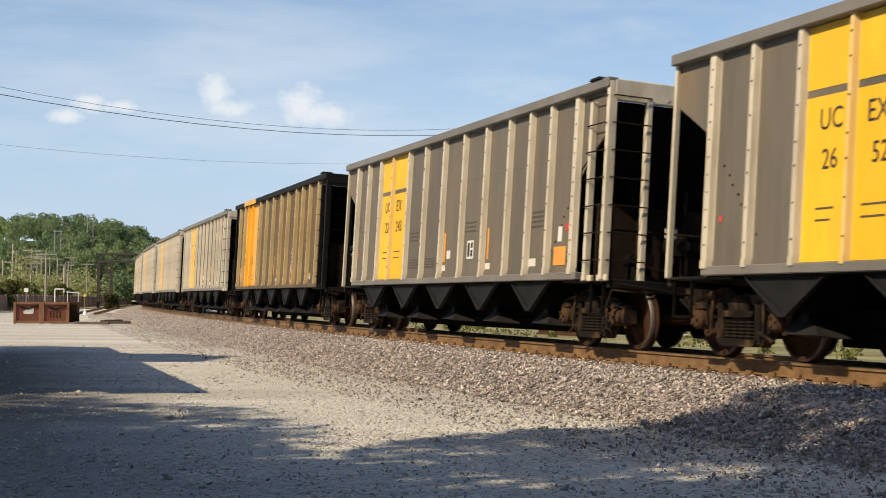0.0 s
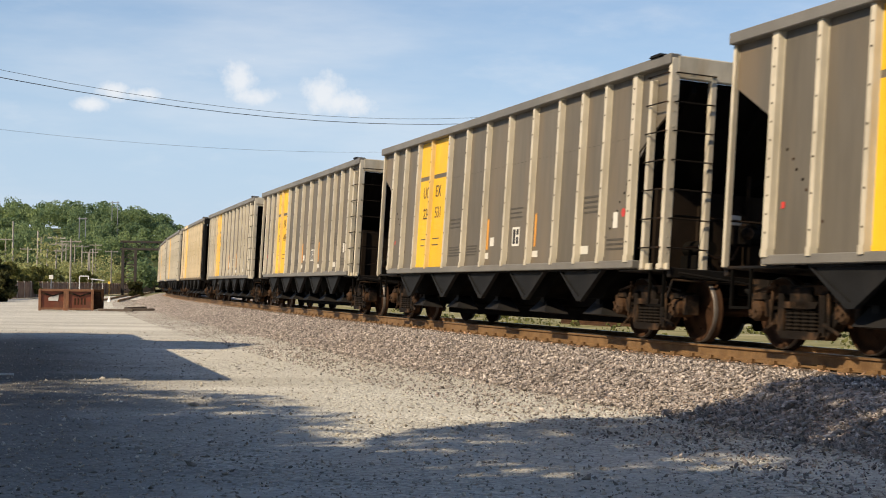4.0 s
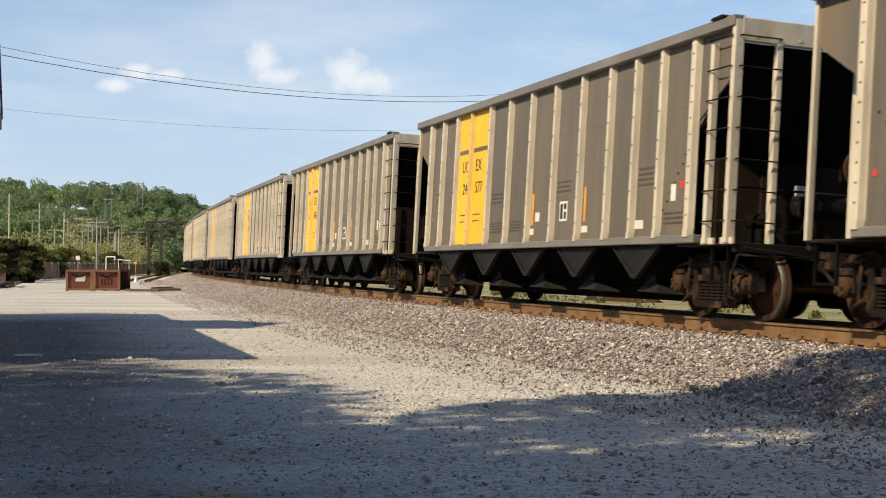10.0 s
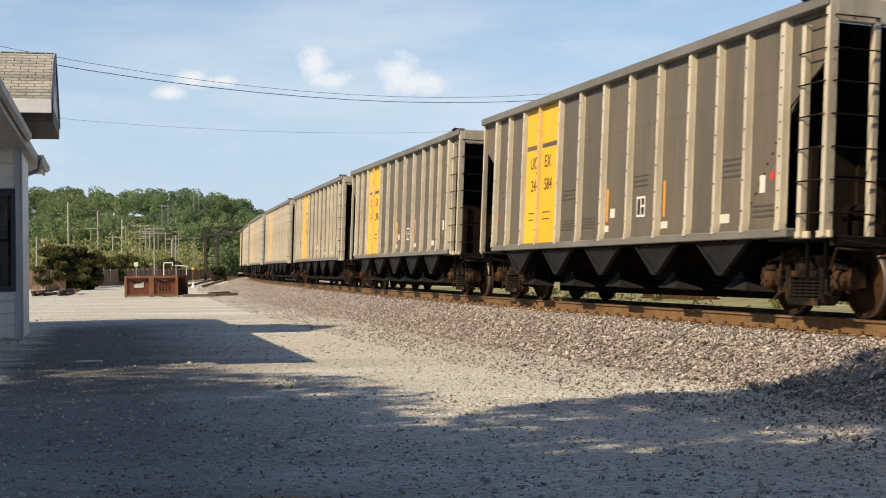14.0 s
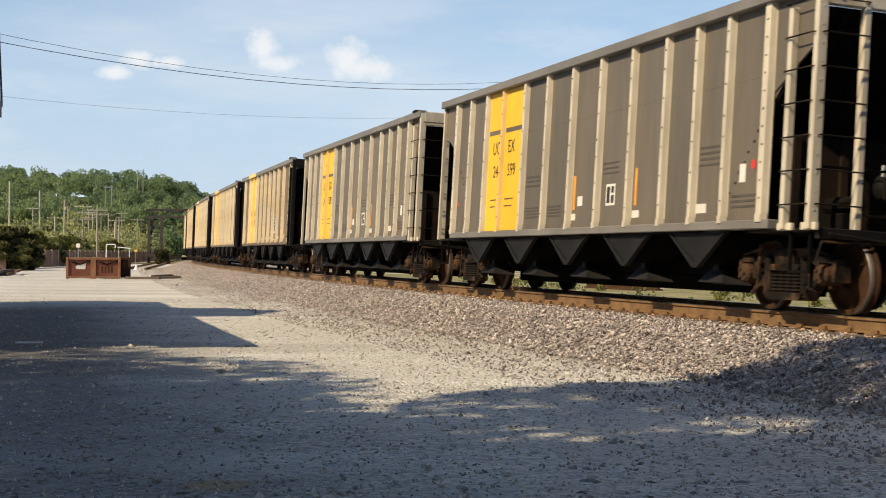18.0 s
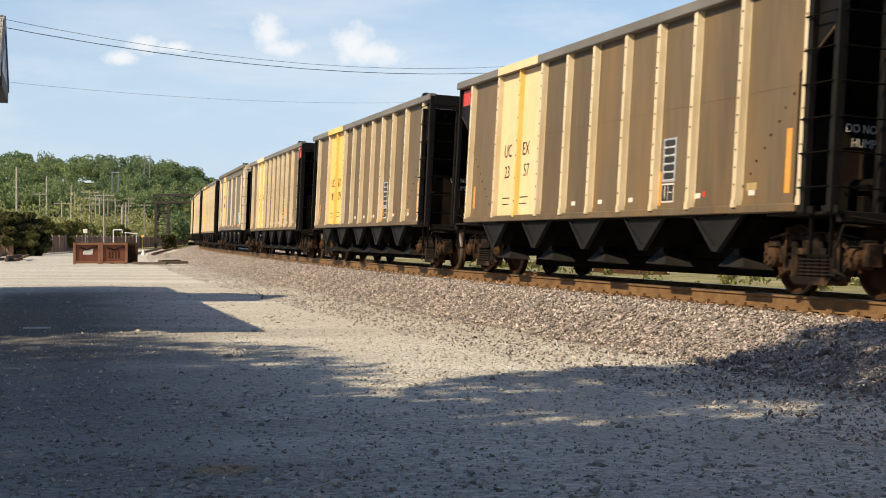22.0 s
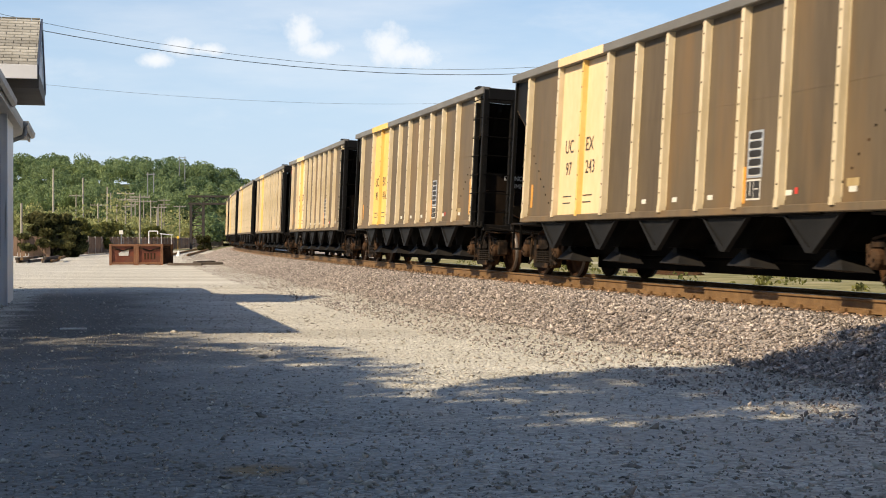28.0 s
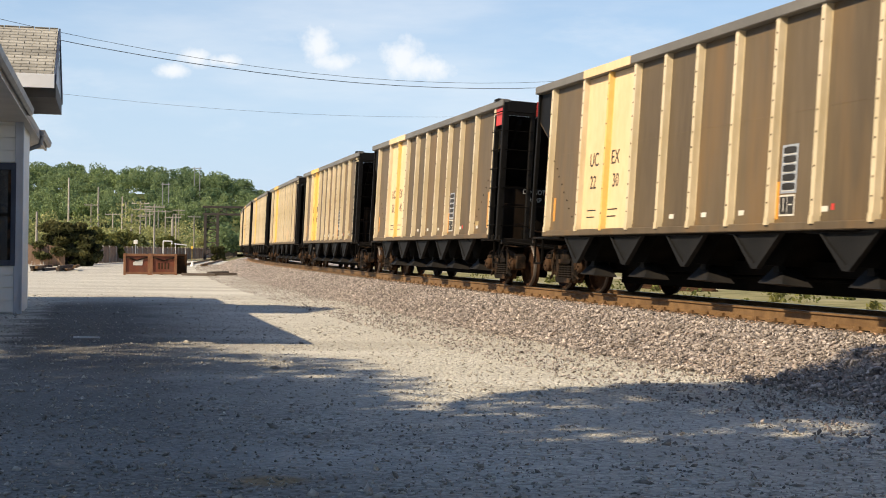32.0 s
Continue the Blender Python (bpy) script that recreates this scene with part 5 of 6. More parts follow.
TRIM = surf("blue_grey_trim", (0.45, 0.48, 0.53), (0.54, 0.57, 0.62), 1.5, 0.5, bump=0.03)
NAVY = surf("dark_blue_window_trim", (0.03, 0.04, 0.07), (0.05, 0.065, 0.10), 1.5, 0.5, bump=0.03)
SHINGLE = surf("weathered_grey_shingle", (0.23, 0.22, 0.19), (0.40, 0.385, 0.34), 1.5, 0.9, bump=0.4, fine=30, vary=0.25)
FASCIA = surf("white_fascia", (0.84, 0.84, 0.83), (0.90, 0.90, 0.89), 1.2, 0.5, bump=0.02)
BROWN_BOARD = surf("dark_brown_board", (0.05, 0.042, 0.036), (0.09, 0.078, 0.066), 1.5, 0.7, bump=0.05)
SOFFIT = surf("beige_soffit", (0.42, 0.39, 0.34), (0.52, 0.48, 0.42), 1.2, 0.6, bump=0.03)
GLASS = surf("dark_window_glass", (0.01, 0.01, 0.012), (0.02, 0.02, 0.022), 1.0, 0.08, bump=0)
WIRE = surf("black_cable", (0.03, 0.03, 0.035), (0.05, 0.05, 0.055), 1, 0.6, bump=0)
WPIPE = surf("white_pipe_paint", (0.72, 0.72, 0.70), (0.80, 0.80, 0.78), 1, 0.5, bump=0)
YPAINT = surf("yellow_safety_paint", (0.70, 0.45, 0.05), (0.80, 0.55, 0.08), 1, 0.5, bump=0)


# ---- foliage ----
def leaf_quads(rng, centres, size, flat=0.35):
    """Two-triangle leaf clumps turned at random; centres is an (n, 3) array."""
    n = len(centres)
    a = rng.normal(size=(n, 3))
    a /= np.linalg.norm(a, axis=1)[:, None]
    b = rng.normal(size=(n, 3))
    b -= a * (a * b).sum(1)[:, None]
    b /= np.linalg.norm(b, axis=1)[:, None]
    s = size * rng.uniform(0.6, 1.4, (n, 1))
    c = np.cross(a, b) * s * flat
    a, b = a * s, b * s * 0.7
    v = np.stack([centres - a, centres - b * 0.8 + c, centres + a, centres + b - c], 1).reshape(-1, 3)
    i = np.arange(n)[:, None] * 4
    return v, np.concatenate([i + [[0, 1, 2]], i + [[0, 2, 3]]])


def crown_points(rng, n, blobs, flat=0.85):
    """Points on and in lumpy balls: (x, y, z, radius) each."""
    blobs = np.array(blobs, float)
    w = blobs[:, 3] ** 2
    k = rng.choice(len(blobs), n, p=w / w.sum())
    d = rng.normal(size=(n, 3))
    d /= np.linalg.norm(d, axis=1)[:, None]
    r = blobs[k, 3] * rng.uniform(0.55, 1.0, n) ** 0.5
    d[:, 2] *= flat
    return blobs[k, :3] + d * r[:, None]


def tri_mesh(name, v, f, mat):
    me = bpy.data.meshes.new(name)
    me.vertices.add(len(v))
    me.vertices.foreach_set("co", np.asarray(v, np.float32).ravel())
    me.loops.add(len(f) * 3)
    me.loops.foreach_set("vertex_index", np.asarray(f, np.int32).ravel())
    me.polygons.add(len(f))
    me.polygons.foreach_set("loop_start", np.arange(0, len(f) * 3, 3, dtype=np.int32))
    me.update(calc_edges=True)
    me.materials.append(mat)
    return me


def tree(seed, height, spread, leaves, leaf, mat, name="tree"):
    """A tapered trunk with limbs and a ragged crown."""
    rng = np.random.default_rng(seed)
    root = new(name)
    bm = bmesh.new()
    fork = height * 0.38
    rod(bm, (0, 0, -0.3), (0.1, 0.05, fork), height * 0.026, 9, height * 0.017)
    blobs = []
    for k in range(9):
        a = k * 2.4 + rng.uniform(-0.4, 0.4)
        r, z = spread * rng.uniform(0.35, 0.85), height * rng.uniform(0.52, 0.88)
        tip = (r * math.cos(a), r * math.sin(a), z)
        rod(bm, (0.1, 0.05, fork * rng.uniform(0.75, 1.0)), tip, height * 0.010, 6, height * 0.004)
        blobs.append((*tip, spread * rng.uniform(0.28, 0.5)))
    blobs.append((0, 0, height * 0.86, spread * 0.5))
    part("trunk", bm, BARK, root)
    v, f = leaf_quads(rng, crown_points(rng, leaves, blobs), leaf)
    part("crown", tri_mesh("crown", v, f, mat), mat, root)
    return root


def build_shade_trees():
    """The grove beside the camera whose shade lies on the lot."""
    a = tree(3, 16.0, 4.6, 4600, 0.16, LEAF)
    b = tree(8, 14.0, 5.2, 15000, 0.17, LEAF)
    c = tree(3, 16.0, 4.6, 8000, 0.16, LEAF)
    spots = [(c, -9.2, 2.7, 20), (b, -8.6, -0.6, 290), (b, -13.5, 0.6, 80), (a, -16.5, 4.2, 110), (a, -19.5, 7.5, 200), (b, -12.5, -4.5, 140), (b, -8.0, -5.0, 200), (b, -4.0, -9.0, 250), (b, -17.5, -5.5, 310),
             (b, 2.5, -13.0, 20), (b, 9.5, -11.0, 60), (b, -10.0, -13.0, 100), (b, -22.0, 2.0, 160), (b, 16.0, -15.0, 200), (b, -21.0, -12.0, 240)]
    used = set()
    for ob, x, y, turn in spots:
        t = ob if ob.name not in used else copy_thing(ob, Matrix())
        used.add(ob.name)
        t.matrix_basis = pose(x, y, 0, 0, 0, turn)
        tagged(t, "broad leafy shade tree at the edge of the lot", "tree", "shade trees beside the lot")


build_shade_trees()


def forest(name, label, spots, mat, leaf, per, seed):
    """Many distant crowns as one mass: spots of (x, y, ground z, height, radius)."""
    rng = np.random.default_rng(seed)
    V, F, k = [], [], 0
    for x, y, z, h, r in spots:
        blobs = []
        for i in range(7):
            a = rng.uniform(0, 6.28)
            q = r * rng.uniform(0.1, 0.75)
            blobs.append((x + q * math.cos(a), y + q * math.sin(a), z + h * rng.uniform(0.35, 0.85), r * rng.uniform(0.3, 0.55)))
        blobs.append((x, y, z + h * 0.85, r * 0.42))
        v, f = leaf_quads(rng, crown_points(rng, per, blobs), leaf)
        V.append(v)
        F.append(f + k)
        k += len(v)
    ob = new(name, tri_mesh(name, np.concatenate(V), np.concatenate(F), mat))
    tagged(ob, label, "trees", kind="stuff")


def hill_z(x, y):
    """The wooded hill behind the line."""
    crest = 17.9 * math.exp(-((y - 370) / 62.0) ** 2)
    end = 1 / (1 + math.exp((x + 62 + (y - 330) * 0.3) / 9.0))
    return crest * end * (1 + 0.12 * noise.noise((x * 0.03, y * 0.03, 0)))


def build_hill():
    xs, ys = np.arange(-420, 40, 8.0), np.arange(285, 470, 8.0)
    verts = [(x, y, hill_z(x, y) - 0.3) for y in ys for x in xs]
    n = len(xs)
    faces = [(j * n + i, j * n + i + 1, (j + 1) * n + i + 1, (j + 1) * n + i) for j in range(len(ys) - 1) for i in range(n - 1)]
    h = new("hill_ground", fast_mesh("hill_ground", verts, faces, WOODFLOOR, True))
    tagged(h, "low grassy hill under the woods", "hill", kind="structure")
    rng = np.random.default_rng(5)
    spots = []
    for k in range(1150):
        y = rng.uniform(296, 384)
        x = rng.uniform(-240, -50)
        z = hill_z(x, y)
        end = 1 / (1 + math.exp((x + 66 + (y - 330) * 0.3) / 6.0))
        if end < 0.12:
            continue
        hh = rng.uniform(5.0, 8.5) * (0.75 + 0.25 * end)
        spots.append((x, y, z - 0.5, hh, hh * rng.uniform(0.30, 0.44)))
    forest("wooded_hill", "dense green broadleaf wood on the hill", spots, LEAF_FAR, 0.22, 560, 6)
    rng = np.random.default_rng(11)
    spots = []
    for k in range(330):
        y = rng.uniform(150, 305)
        x = -0.31 * y - rng.uniform(-8, 62) + 6
        if x / y > -0.285 and y < 205:       # the gantry stands clear
            continue
        hh = rng.uniform(2.2, 5.0) if k % 6 else rng.uniform(5.0, 7.5)
        spots.append((x, y, 0, hh, hh * rng.uniform(0.4, 0.7)))
    forest("shrub_belt", "pale green shrubs and saplings in the waste ground", spots, LEAF_PALE, 0.17, 380, 12)
    rng = np.random.default_rng(15)
    spots = []
    for k in range(70):
        y = rng.uniform(225, 310)
        spots.append((y * rng.uniform(-0.27, -0.13), y, 0, rng.uniform(3.0, 6.5), rng.uniform(1.8, 3.2)))
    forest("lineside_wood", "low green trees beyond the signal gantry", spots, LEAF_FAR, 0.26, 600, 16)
    rng = np.random.default_rng(17)
    spots = [(rng.uniform(-30, 140), rng.uniform(95, 200), 0, rng.uniform(0.6, 1.6), rng.uniform(0.8, 1.6)) for k in range(90)]
    forest("far_side_weeds", "yellow-green weeds beyond the track", [s for s in spots if s[0] > 0.1 * s[1]], LEAF_PALE, 0.2, 60, 18)
    rng = np.random.default_rng(19)
    spots = []
    for k in range(70):
        x, y = beside(rng.uniform(2, 75), -rng.uniform(7.0, 16.0))
        spots.append((x, y, -0.05, rng.uniform(0.08, 0.24), rng.uniform(0.3, 0.9)))
    forest("shoulder_weeds", "low yellow-green weeds along the far shoulder", spots, LEAF_OLIVE, 0.07, 60, 20)


build_hill()


def bush(seed, x, y, h, r, mat, label, name, group, layered):
    """Stems leaning out of one root, foliage in flat tiers or round tufts."""
    rng = np.random.default_rng(seed)
    root = new(name)
    bm = bmesh.new()
    blobs = []
    for i in range(64 if layered else 14):
        up = rng.uniform(0.03, 0.95) if layered else rng.uniform(0.15, 0.85)
        a, q = i * 2.4, r * rng.uniform(0.25, 1.0) * (1.2 - 0.9 * abs(up - 0.30))
        tip = (q * math.cos(a), q * math.sin(a), h * up)
        if i % 2:
            rod(bm, (0, 0, -0.1), (tip[0] * 0.8, tip[1] * 0.8, tip[2]), 0.06, 6, 0.02)
        for e in (0.0, 0.45) if layered else (0.0,):
            blobs.append((tip[0] * (1 - e * 0.4), tip[1] * (1 - e * 0.4), tip[2] - 0.1 * e, r * rng.uniform(0.14, 0.26) * (1 if layered else 1.5)))
    part("stem", bm, BARK, root)
    pts = crown_points(rng, 16000 if layered else 4200, blobs, 0.5 if layered else 0.85)
    v, f = leaf_quads(rng, pts, 0.16 if layered else 0.11)
    part("crown", tri_mesh("crown", v, f, mat), mat, root)
    root.location = (x, y, 0.0)
    tagged(root, label, "bush", group)


bush(41, -36.7, 101.3, 3.35, 2.4, LEAF_DARK, "dark green spreading juniper bush behind the slat fence", "juniper_bush", "", True)
for _k, (_x, _y, _h, _r) in enumerate(((-43.4, 124.0, 3.3, 1.8), (-42.0, 126.5, 3.0, 1.5), (-46.5, 128.0, 3.6, 1.9), (-44.0, 135.0, 3.2, 1.7), (-47.5, 150.0, 3.4, 2.0), (-50.0, 160.0, 3.6, 2.2), (-50.5, 175.0, 3.4, 2.0))):
    bush(60 + _k, _x, _y, _h, _r, LEAF_OLIVE, "olive green bush behind the slat fence", "bush", "bushes behind the fence", False)
bush(75, -42.3, 172.0, 1.8, 1.1, LEAF_DARK, "dark green bush at the foot of the gantry", "bush", "", False)


# ---- poles, wires, gantry ----
def utility_pole(x, y, h, arms=0, r=0.14):
    root = new("utility_pole")
    bm = bmesh.new()
    rod(bm, (0, 0, -0.3), (0, 0, h), r, 8, r * 0.7)
    part("pole", bm, POLE, root)
    for k in range(arms):
        bm = bmesh.new()
        z = h - 0.3 - 0.8 * k
        box(bm, -1.1, 1.1, -0.06, 0.06, z - 0.06, z + 0.06, 0.01)
        for q in (-1.0, -0.5, 0.5, 1.0):
            rod(bm, (q, 0, z + 0.05), (q, 0, z + 0.2), 0.035, 6)
        part("crossarm", bm, POLE, root)
    root.matrix_basis = pose(x, y, 0, 0, 0, 18)
    tagged(root, "weathered grey wooden utility pole" + (" with crossarms" if arms else ""), "utility pole", "utility poles along the line")


for _x, _y, _h, _a in ((-74.6, 207, 12.3, 0), (-73.6, 218, 11.4, 0), (-74.6, 217.5, 8.7, 1), (-43.1, 112, 4.4, 0), (-51.7, 162, 7.7, 0), (-63.3, 200, 8.3, 0), (-52.5, 172, 7.5, 3),
                       (-42.4, 144, 6.2, 1), (-59.6, 191, 6.3, 0), (-63.4, 210.7, 7.9, 2), (-61.5, 211, 7.6, 1), (-66, 230.7, 8.1, 1), (-51.3, 183, 6.0, 1), (-69, 250, 8.9, 2),
                       (-61.3, 232, 7.3, 1), (-62, 190, 6.5, 1), (-80, 262, 8.0, 2), (-57, 205, 6.8, 0), (-71.5, 240, 8.4, 1), (-49.5, 176, 5.4, 0)):
    utility_pole(_x, _y, _h, _a, 0.12 + 0.05 * (_h > 9))


def pylon(x, y, z, h, w):
    root = new("transmission_tower")
    for s in (-1, 1):
        bm = bmesh.new()
        rod(bm, (s * w / 2, 0, 0), (s * w / 2, 0, h), 0.14, 6, 0.11)
        part("leg", bm, GALV, root)
    bm = bmesh.new()
    box(bm, -w * 0.75, w * 0.75, -0.1, 0.1, h * 0.95, h * 0.97)
    part("crossarm", bm, GALV, root)
    root.location = (x, y, z)
    tagged(root, "grey steel transmission tower standing in the wood", "transmission tower", "transmission towers")


pylon(-87.0, 304.0, 6.0, 10.5, 1.4)
pylon(-87.9, 335.0, 13.0, 9.0, 1.4)


def cable(name, label, pts, r):
    """A sagging line through points, as a thin tube."""
    bm = bmesh.new()
    rings = []
    for p in pts:
        rings.append([bm.verts.new((p[0] + r * math.cos(a), p[1], p[2] + r * math.sin(a))) for a in (0.5, 1.76, 3.0, 4.3, 5.5)])
    for A, B in zip(rings, rings[1:]):
        for k in range(5):
            bm.faces.new((A[k], A[(k + 1) % 5], B[(k + 1) % 5], B[k]))
    tagged(new(name, mesh_of(name, bm, WIRE)), label, "cable", "overhead lines")


def hang(a, d, c2, c1, c0, s0, s1, n=30):
    """Points of a sagging line: plan point a plus d times s, height a quadratic in s."""
    out = []
    for k in range(n + 1):
        s = s0 + (s1 - s0) * k / n
        out.append((a[0] + d[0] * s, a[1] + d[1] * s, c2 * s * s + c1 * s + c0))
    return out


cable("overhead_cable", "thin black overhead cable sagging across the sky", hang((-16.44, 45.1), (15.34, 16.89), 2.143, -1.637, 8.662, -1.2, 1.9), 0.008)
cable("overhead_cable", "black overhead cable sagging across the sky", hang((-16.44, 45.1), (15.34, 16.89), 1.936, -1.419, 8.395, -1.2, 1.9), 0.013)
cable("overhead_cable", "thin grey overhead cable sagging across the sky", hang((-27.46, 75.14), (18.67, 19.45), 1.259, -0.503, 10.072, -1.2, 2.0), 0.007)
utility_pole(-34.85, 24.83, 14.4, 0, 0.2)
utility_pole(12.7, 77.2, 13.0, 0, 0.2)
utility_pole(-49.9, 51.8, 13.4, 0, 0.2)
utility_pole(9.9, 114.0, 13.6, 0, 0.2)


def build_gantry():
    g = new("signal_gantry")
    H = 6.85
    for lx in (0.0, 1.75):
        for ly in (-0.45, 0.45):
            bm = bmesh.new()
            box(bm, lx - 0.19, lx + 0.19, ly - 0.19, ly + 0.19, -0.2, H - 0.6, 0.01)
            part("leg", bm, STEEL, g)
    for k in range(6):
        bm = bmesh.new()
        z = 0.4 + k * 0.95
        for ly in (-0.45, 0.45):
            rod(bm, (0, ly, z), (1.75, ly, z + 0.95), 0.06, 5)
            rod(bm, (0, ly, z + 0.95), (1.75, ly, z + 0.95), 0.06, 5)
        part("leg_brace", bm, STEEL, g)
    for z in (H - 0.45, H + 0.6):
        for ly in (-0.5, 0.5):
            bm = bmesh.new()
            box(bm, -0.4, 30.0, ly - 0.14, ly + 0.14, z - 0.14, z + 0.14, 0.01)
            part("chord", bm, STEEL, g)
    for k in range(20):
        bm = bmesh.new()
        x = 1.5 * k
        for ly in (-0.5, 0.5):
            rod(bm, (x, ly, H - 0.45), (x + 1.5, ly, H + 0.6) if k % 2 else (x + 0.02, ly, H + 0.6), 0.05, 5)
            rod(bm, (x, ly, H + 0.6), (x + 1.5, ly, H - 0.45), 0.05, 5)
        part("lattice", bm, STEEL, g)
    for lx in (29.0, 30.0):
        for ly in (-0.45, 0.45):
            bm = bmesh.new()
            box(bm, lx - 0.19, lx + 0.19, ly - 0.19, ly + 0.19, -0.2, H - 0.6, 0.01)
            part("leg", bm, STEEL, g)
    g.matrix_basis = pose(-49.5, 193.6, 0.1, 0, 0, 13)
    tagged(g, "dark steel lattice signal gantry spanning the tracks", "signal gantry")


build_gantry()


# ---- fence, crates, siding and clutter ----
def build_fence():
    fence = new("slat_fence")
    slat_bm = bmesh.new()
    for k in range(15):
        x = 0.1 + k * 0.2 + 0.02 * math.sin(k * 2.1)
        box(slat_bm, x, x + 0.182, -0.012, 0.012, 0.08 + 0.03 * math.sin(k * 1.3), 1.55 + 0.07 * math.sin(k * 1.7))
    panel = mesh_of("slat_panel", slat_bm, FENCE)
    bm = bmesh.new()
    box(bm, -0.05, 0.05, -0.05, 0.05, -0.2, 1.62, 0.01)
    post = mesh_of("post", bm, POLE)
    bm = bmesh.new()
    for z in (0.4, 1.3):
        box(bm, 0, 3.1, 0.012, 0.05, z - 0.04, z + 0.04)
    rails = mesh_of("rail_board", bm, FENCE)
    runs = (((-45.2, 97.6), (-35.9, 99.9)), ((-38.6, 110.0), (-40.9, 128.0)), ((-40.9, 128.0), (-48.7, 185.0)), ((-48.7, 185.0), (-67.0, 290.0)))
    for a, b in runs:
        start, way_ = np.array(a), np.array(b) - np.array(a)
        length = np.linalg.norm(way_)
        way_, count = way_ / length, round(length / 3.1)
        turn = math.degrees(math.atan2(way_[1], way_[0]))
        for k in range(count):
            q = start + way_ * 3.1 * k
            for nm, me in (("post", post), ("slat_panel", panel), ("rail_board", rails)):
                part(nm, me, None, fence).matrix_basis = pose(q[0], q[1], 0, 0, 0, turn)
    tagged(fence, "weathered brown wooden slat fence with grey posts", "fence")


build_fence()


def crate(x, y, turn, label_on, paint=CRATE, edge=CRATE_EDGE, tone="red-brown"):
    """A red-brown steel-framed box with a sunk front panel."""
    c = new("storage_crate")
    bm = bmesh.new()
    box(bm, -0.66, 0.66, -0.62, 0.62, 0.10, 1.15, 0.015)
    part("body", bm, paint, c)
    for sx in (-1, 1):
        for sy in (-1, 1):
            bm = bmesh.new()
            box(bm, sx * 0.66 - 0.07, sx * 0.66 + 0.07, sy * 0.62 - 0.07, sy * 0.62 + 0.07, 0.0, 1.20, 0.01)
            part("corner_post", bm, edge, c)
    for sy in (-1, 1):
        for z in (0.12, 1.13):
            bm = bmesh.new()
            box(bm, -0.58, 0.58, sy * 0.63 - 0.05, sy * 0.63 + 0.05, z - 0.06, z + 0.06, 0.01)
            part("edge_rail", bm, edge, c)
    bm = bmesh.new()
    prism(bm, [(-0.58, 0.96), (-0.58, 1.04), (0.0, 0.86), (0.58, 1.04), (0.58, 0.96), (0.0, 0.78)], -0.665, -0.625)
    part("sling_strap", bm, TRUCK, c)
    bm = bmesh.new()
    if label_on:
        prism(bm, [(-0.20, 0.55), (0.30, 0.55), (0.34, 0.88), (0.05, 0.86), (-0.22, 0.70)], -0.640, -0.622)
        part("paper_label", bm, WHITE, c, "torn white paper label")
    else:
        for k in range(4):
            box(bm, -0.3 + k * 0.17, -0.21 + k * 0.17, -0.628, -0.622, 0.35, 0.70)
        part("stencil", bm, RUSTY, c, "faded red stencilled marks")
    c.matrix_basis = pose(x, y, 0, 0, 0, turn) @ Matrix.Scale(0.945, 4)
    tagged(c, tone + " steel-framed crate with a " + ("white paper label" if label_on else "faded red stencil"), "crate", "crates by the track")


crate(-21.70, 70.6, 17, True)
crate(-20.38, 71.0, 17, False)
crate(-20.24, 72.45, 17, False, RUSTY, RUSTY, "dark brown")


def build_siding():
    """The side track and loose rails beyond the crates."""
    a, b = np.array((-28.7, 108.0)), np.array((-57.0, 240.0))
    d = (b - a) / np.linalg.norm(b - a)
    n = np.array((d[1], -d[0]))
    for s in (-0.75, 0.75):
        bm = bmesh.new()
        p, q = a + n * s, b + n * s
        w = n * 0.05
        box_pts = [(p - w, 0.0), (p + w, 0.0), (q + w, 0.0), (q - w, 0.0)]
        lo = [bm.verts.new((*v, 0.02)) for v, z in box_pts]
        hi = [bm.verts.new((*v, 0.19)) for v, z in box_pts]
        bm.faces.new(lo[::-1])
        bm.faces.new(hi)
        for i in range(4):
            j = (i + 1) % 4
            bm.faces.new((lo[i], lo[j], hi[j], hi[i]))
        tagged(new("siding_rail", mesh_of("siding_rail", bm, RAIL)), "rusty rail of the side track beyond the crates", "rail", "rails of the siding")
    rng = np.random.default_rng(9)
    for k in range(9):
        bm = bmesh.new()
        L = rng.uniform(5, 9)
        box(bm, -L / 2, L / 2, -0.08, 0.08, 0, 0.16, 0.015)
        o = new("loose_rail", mesh_of("loose_rail", bm, RAIL if k % 2 else TIE))
        o.matrix_basis = pose(-29.5 - 0.35 * (k % 5) + rng.uniform(-0.3, 0.3), 81 + rng.uniform(-2, 2), 0.0 + 0.165 * (k // 5), 0, 0, 104 + rng.uniform(-3, 3))
        tagged(o, "dark rusty rail length lying in a pile", "rail", "loose rails in the pile")


build_siding()


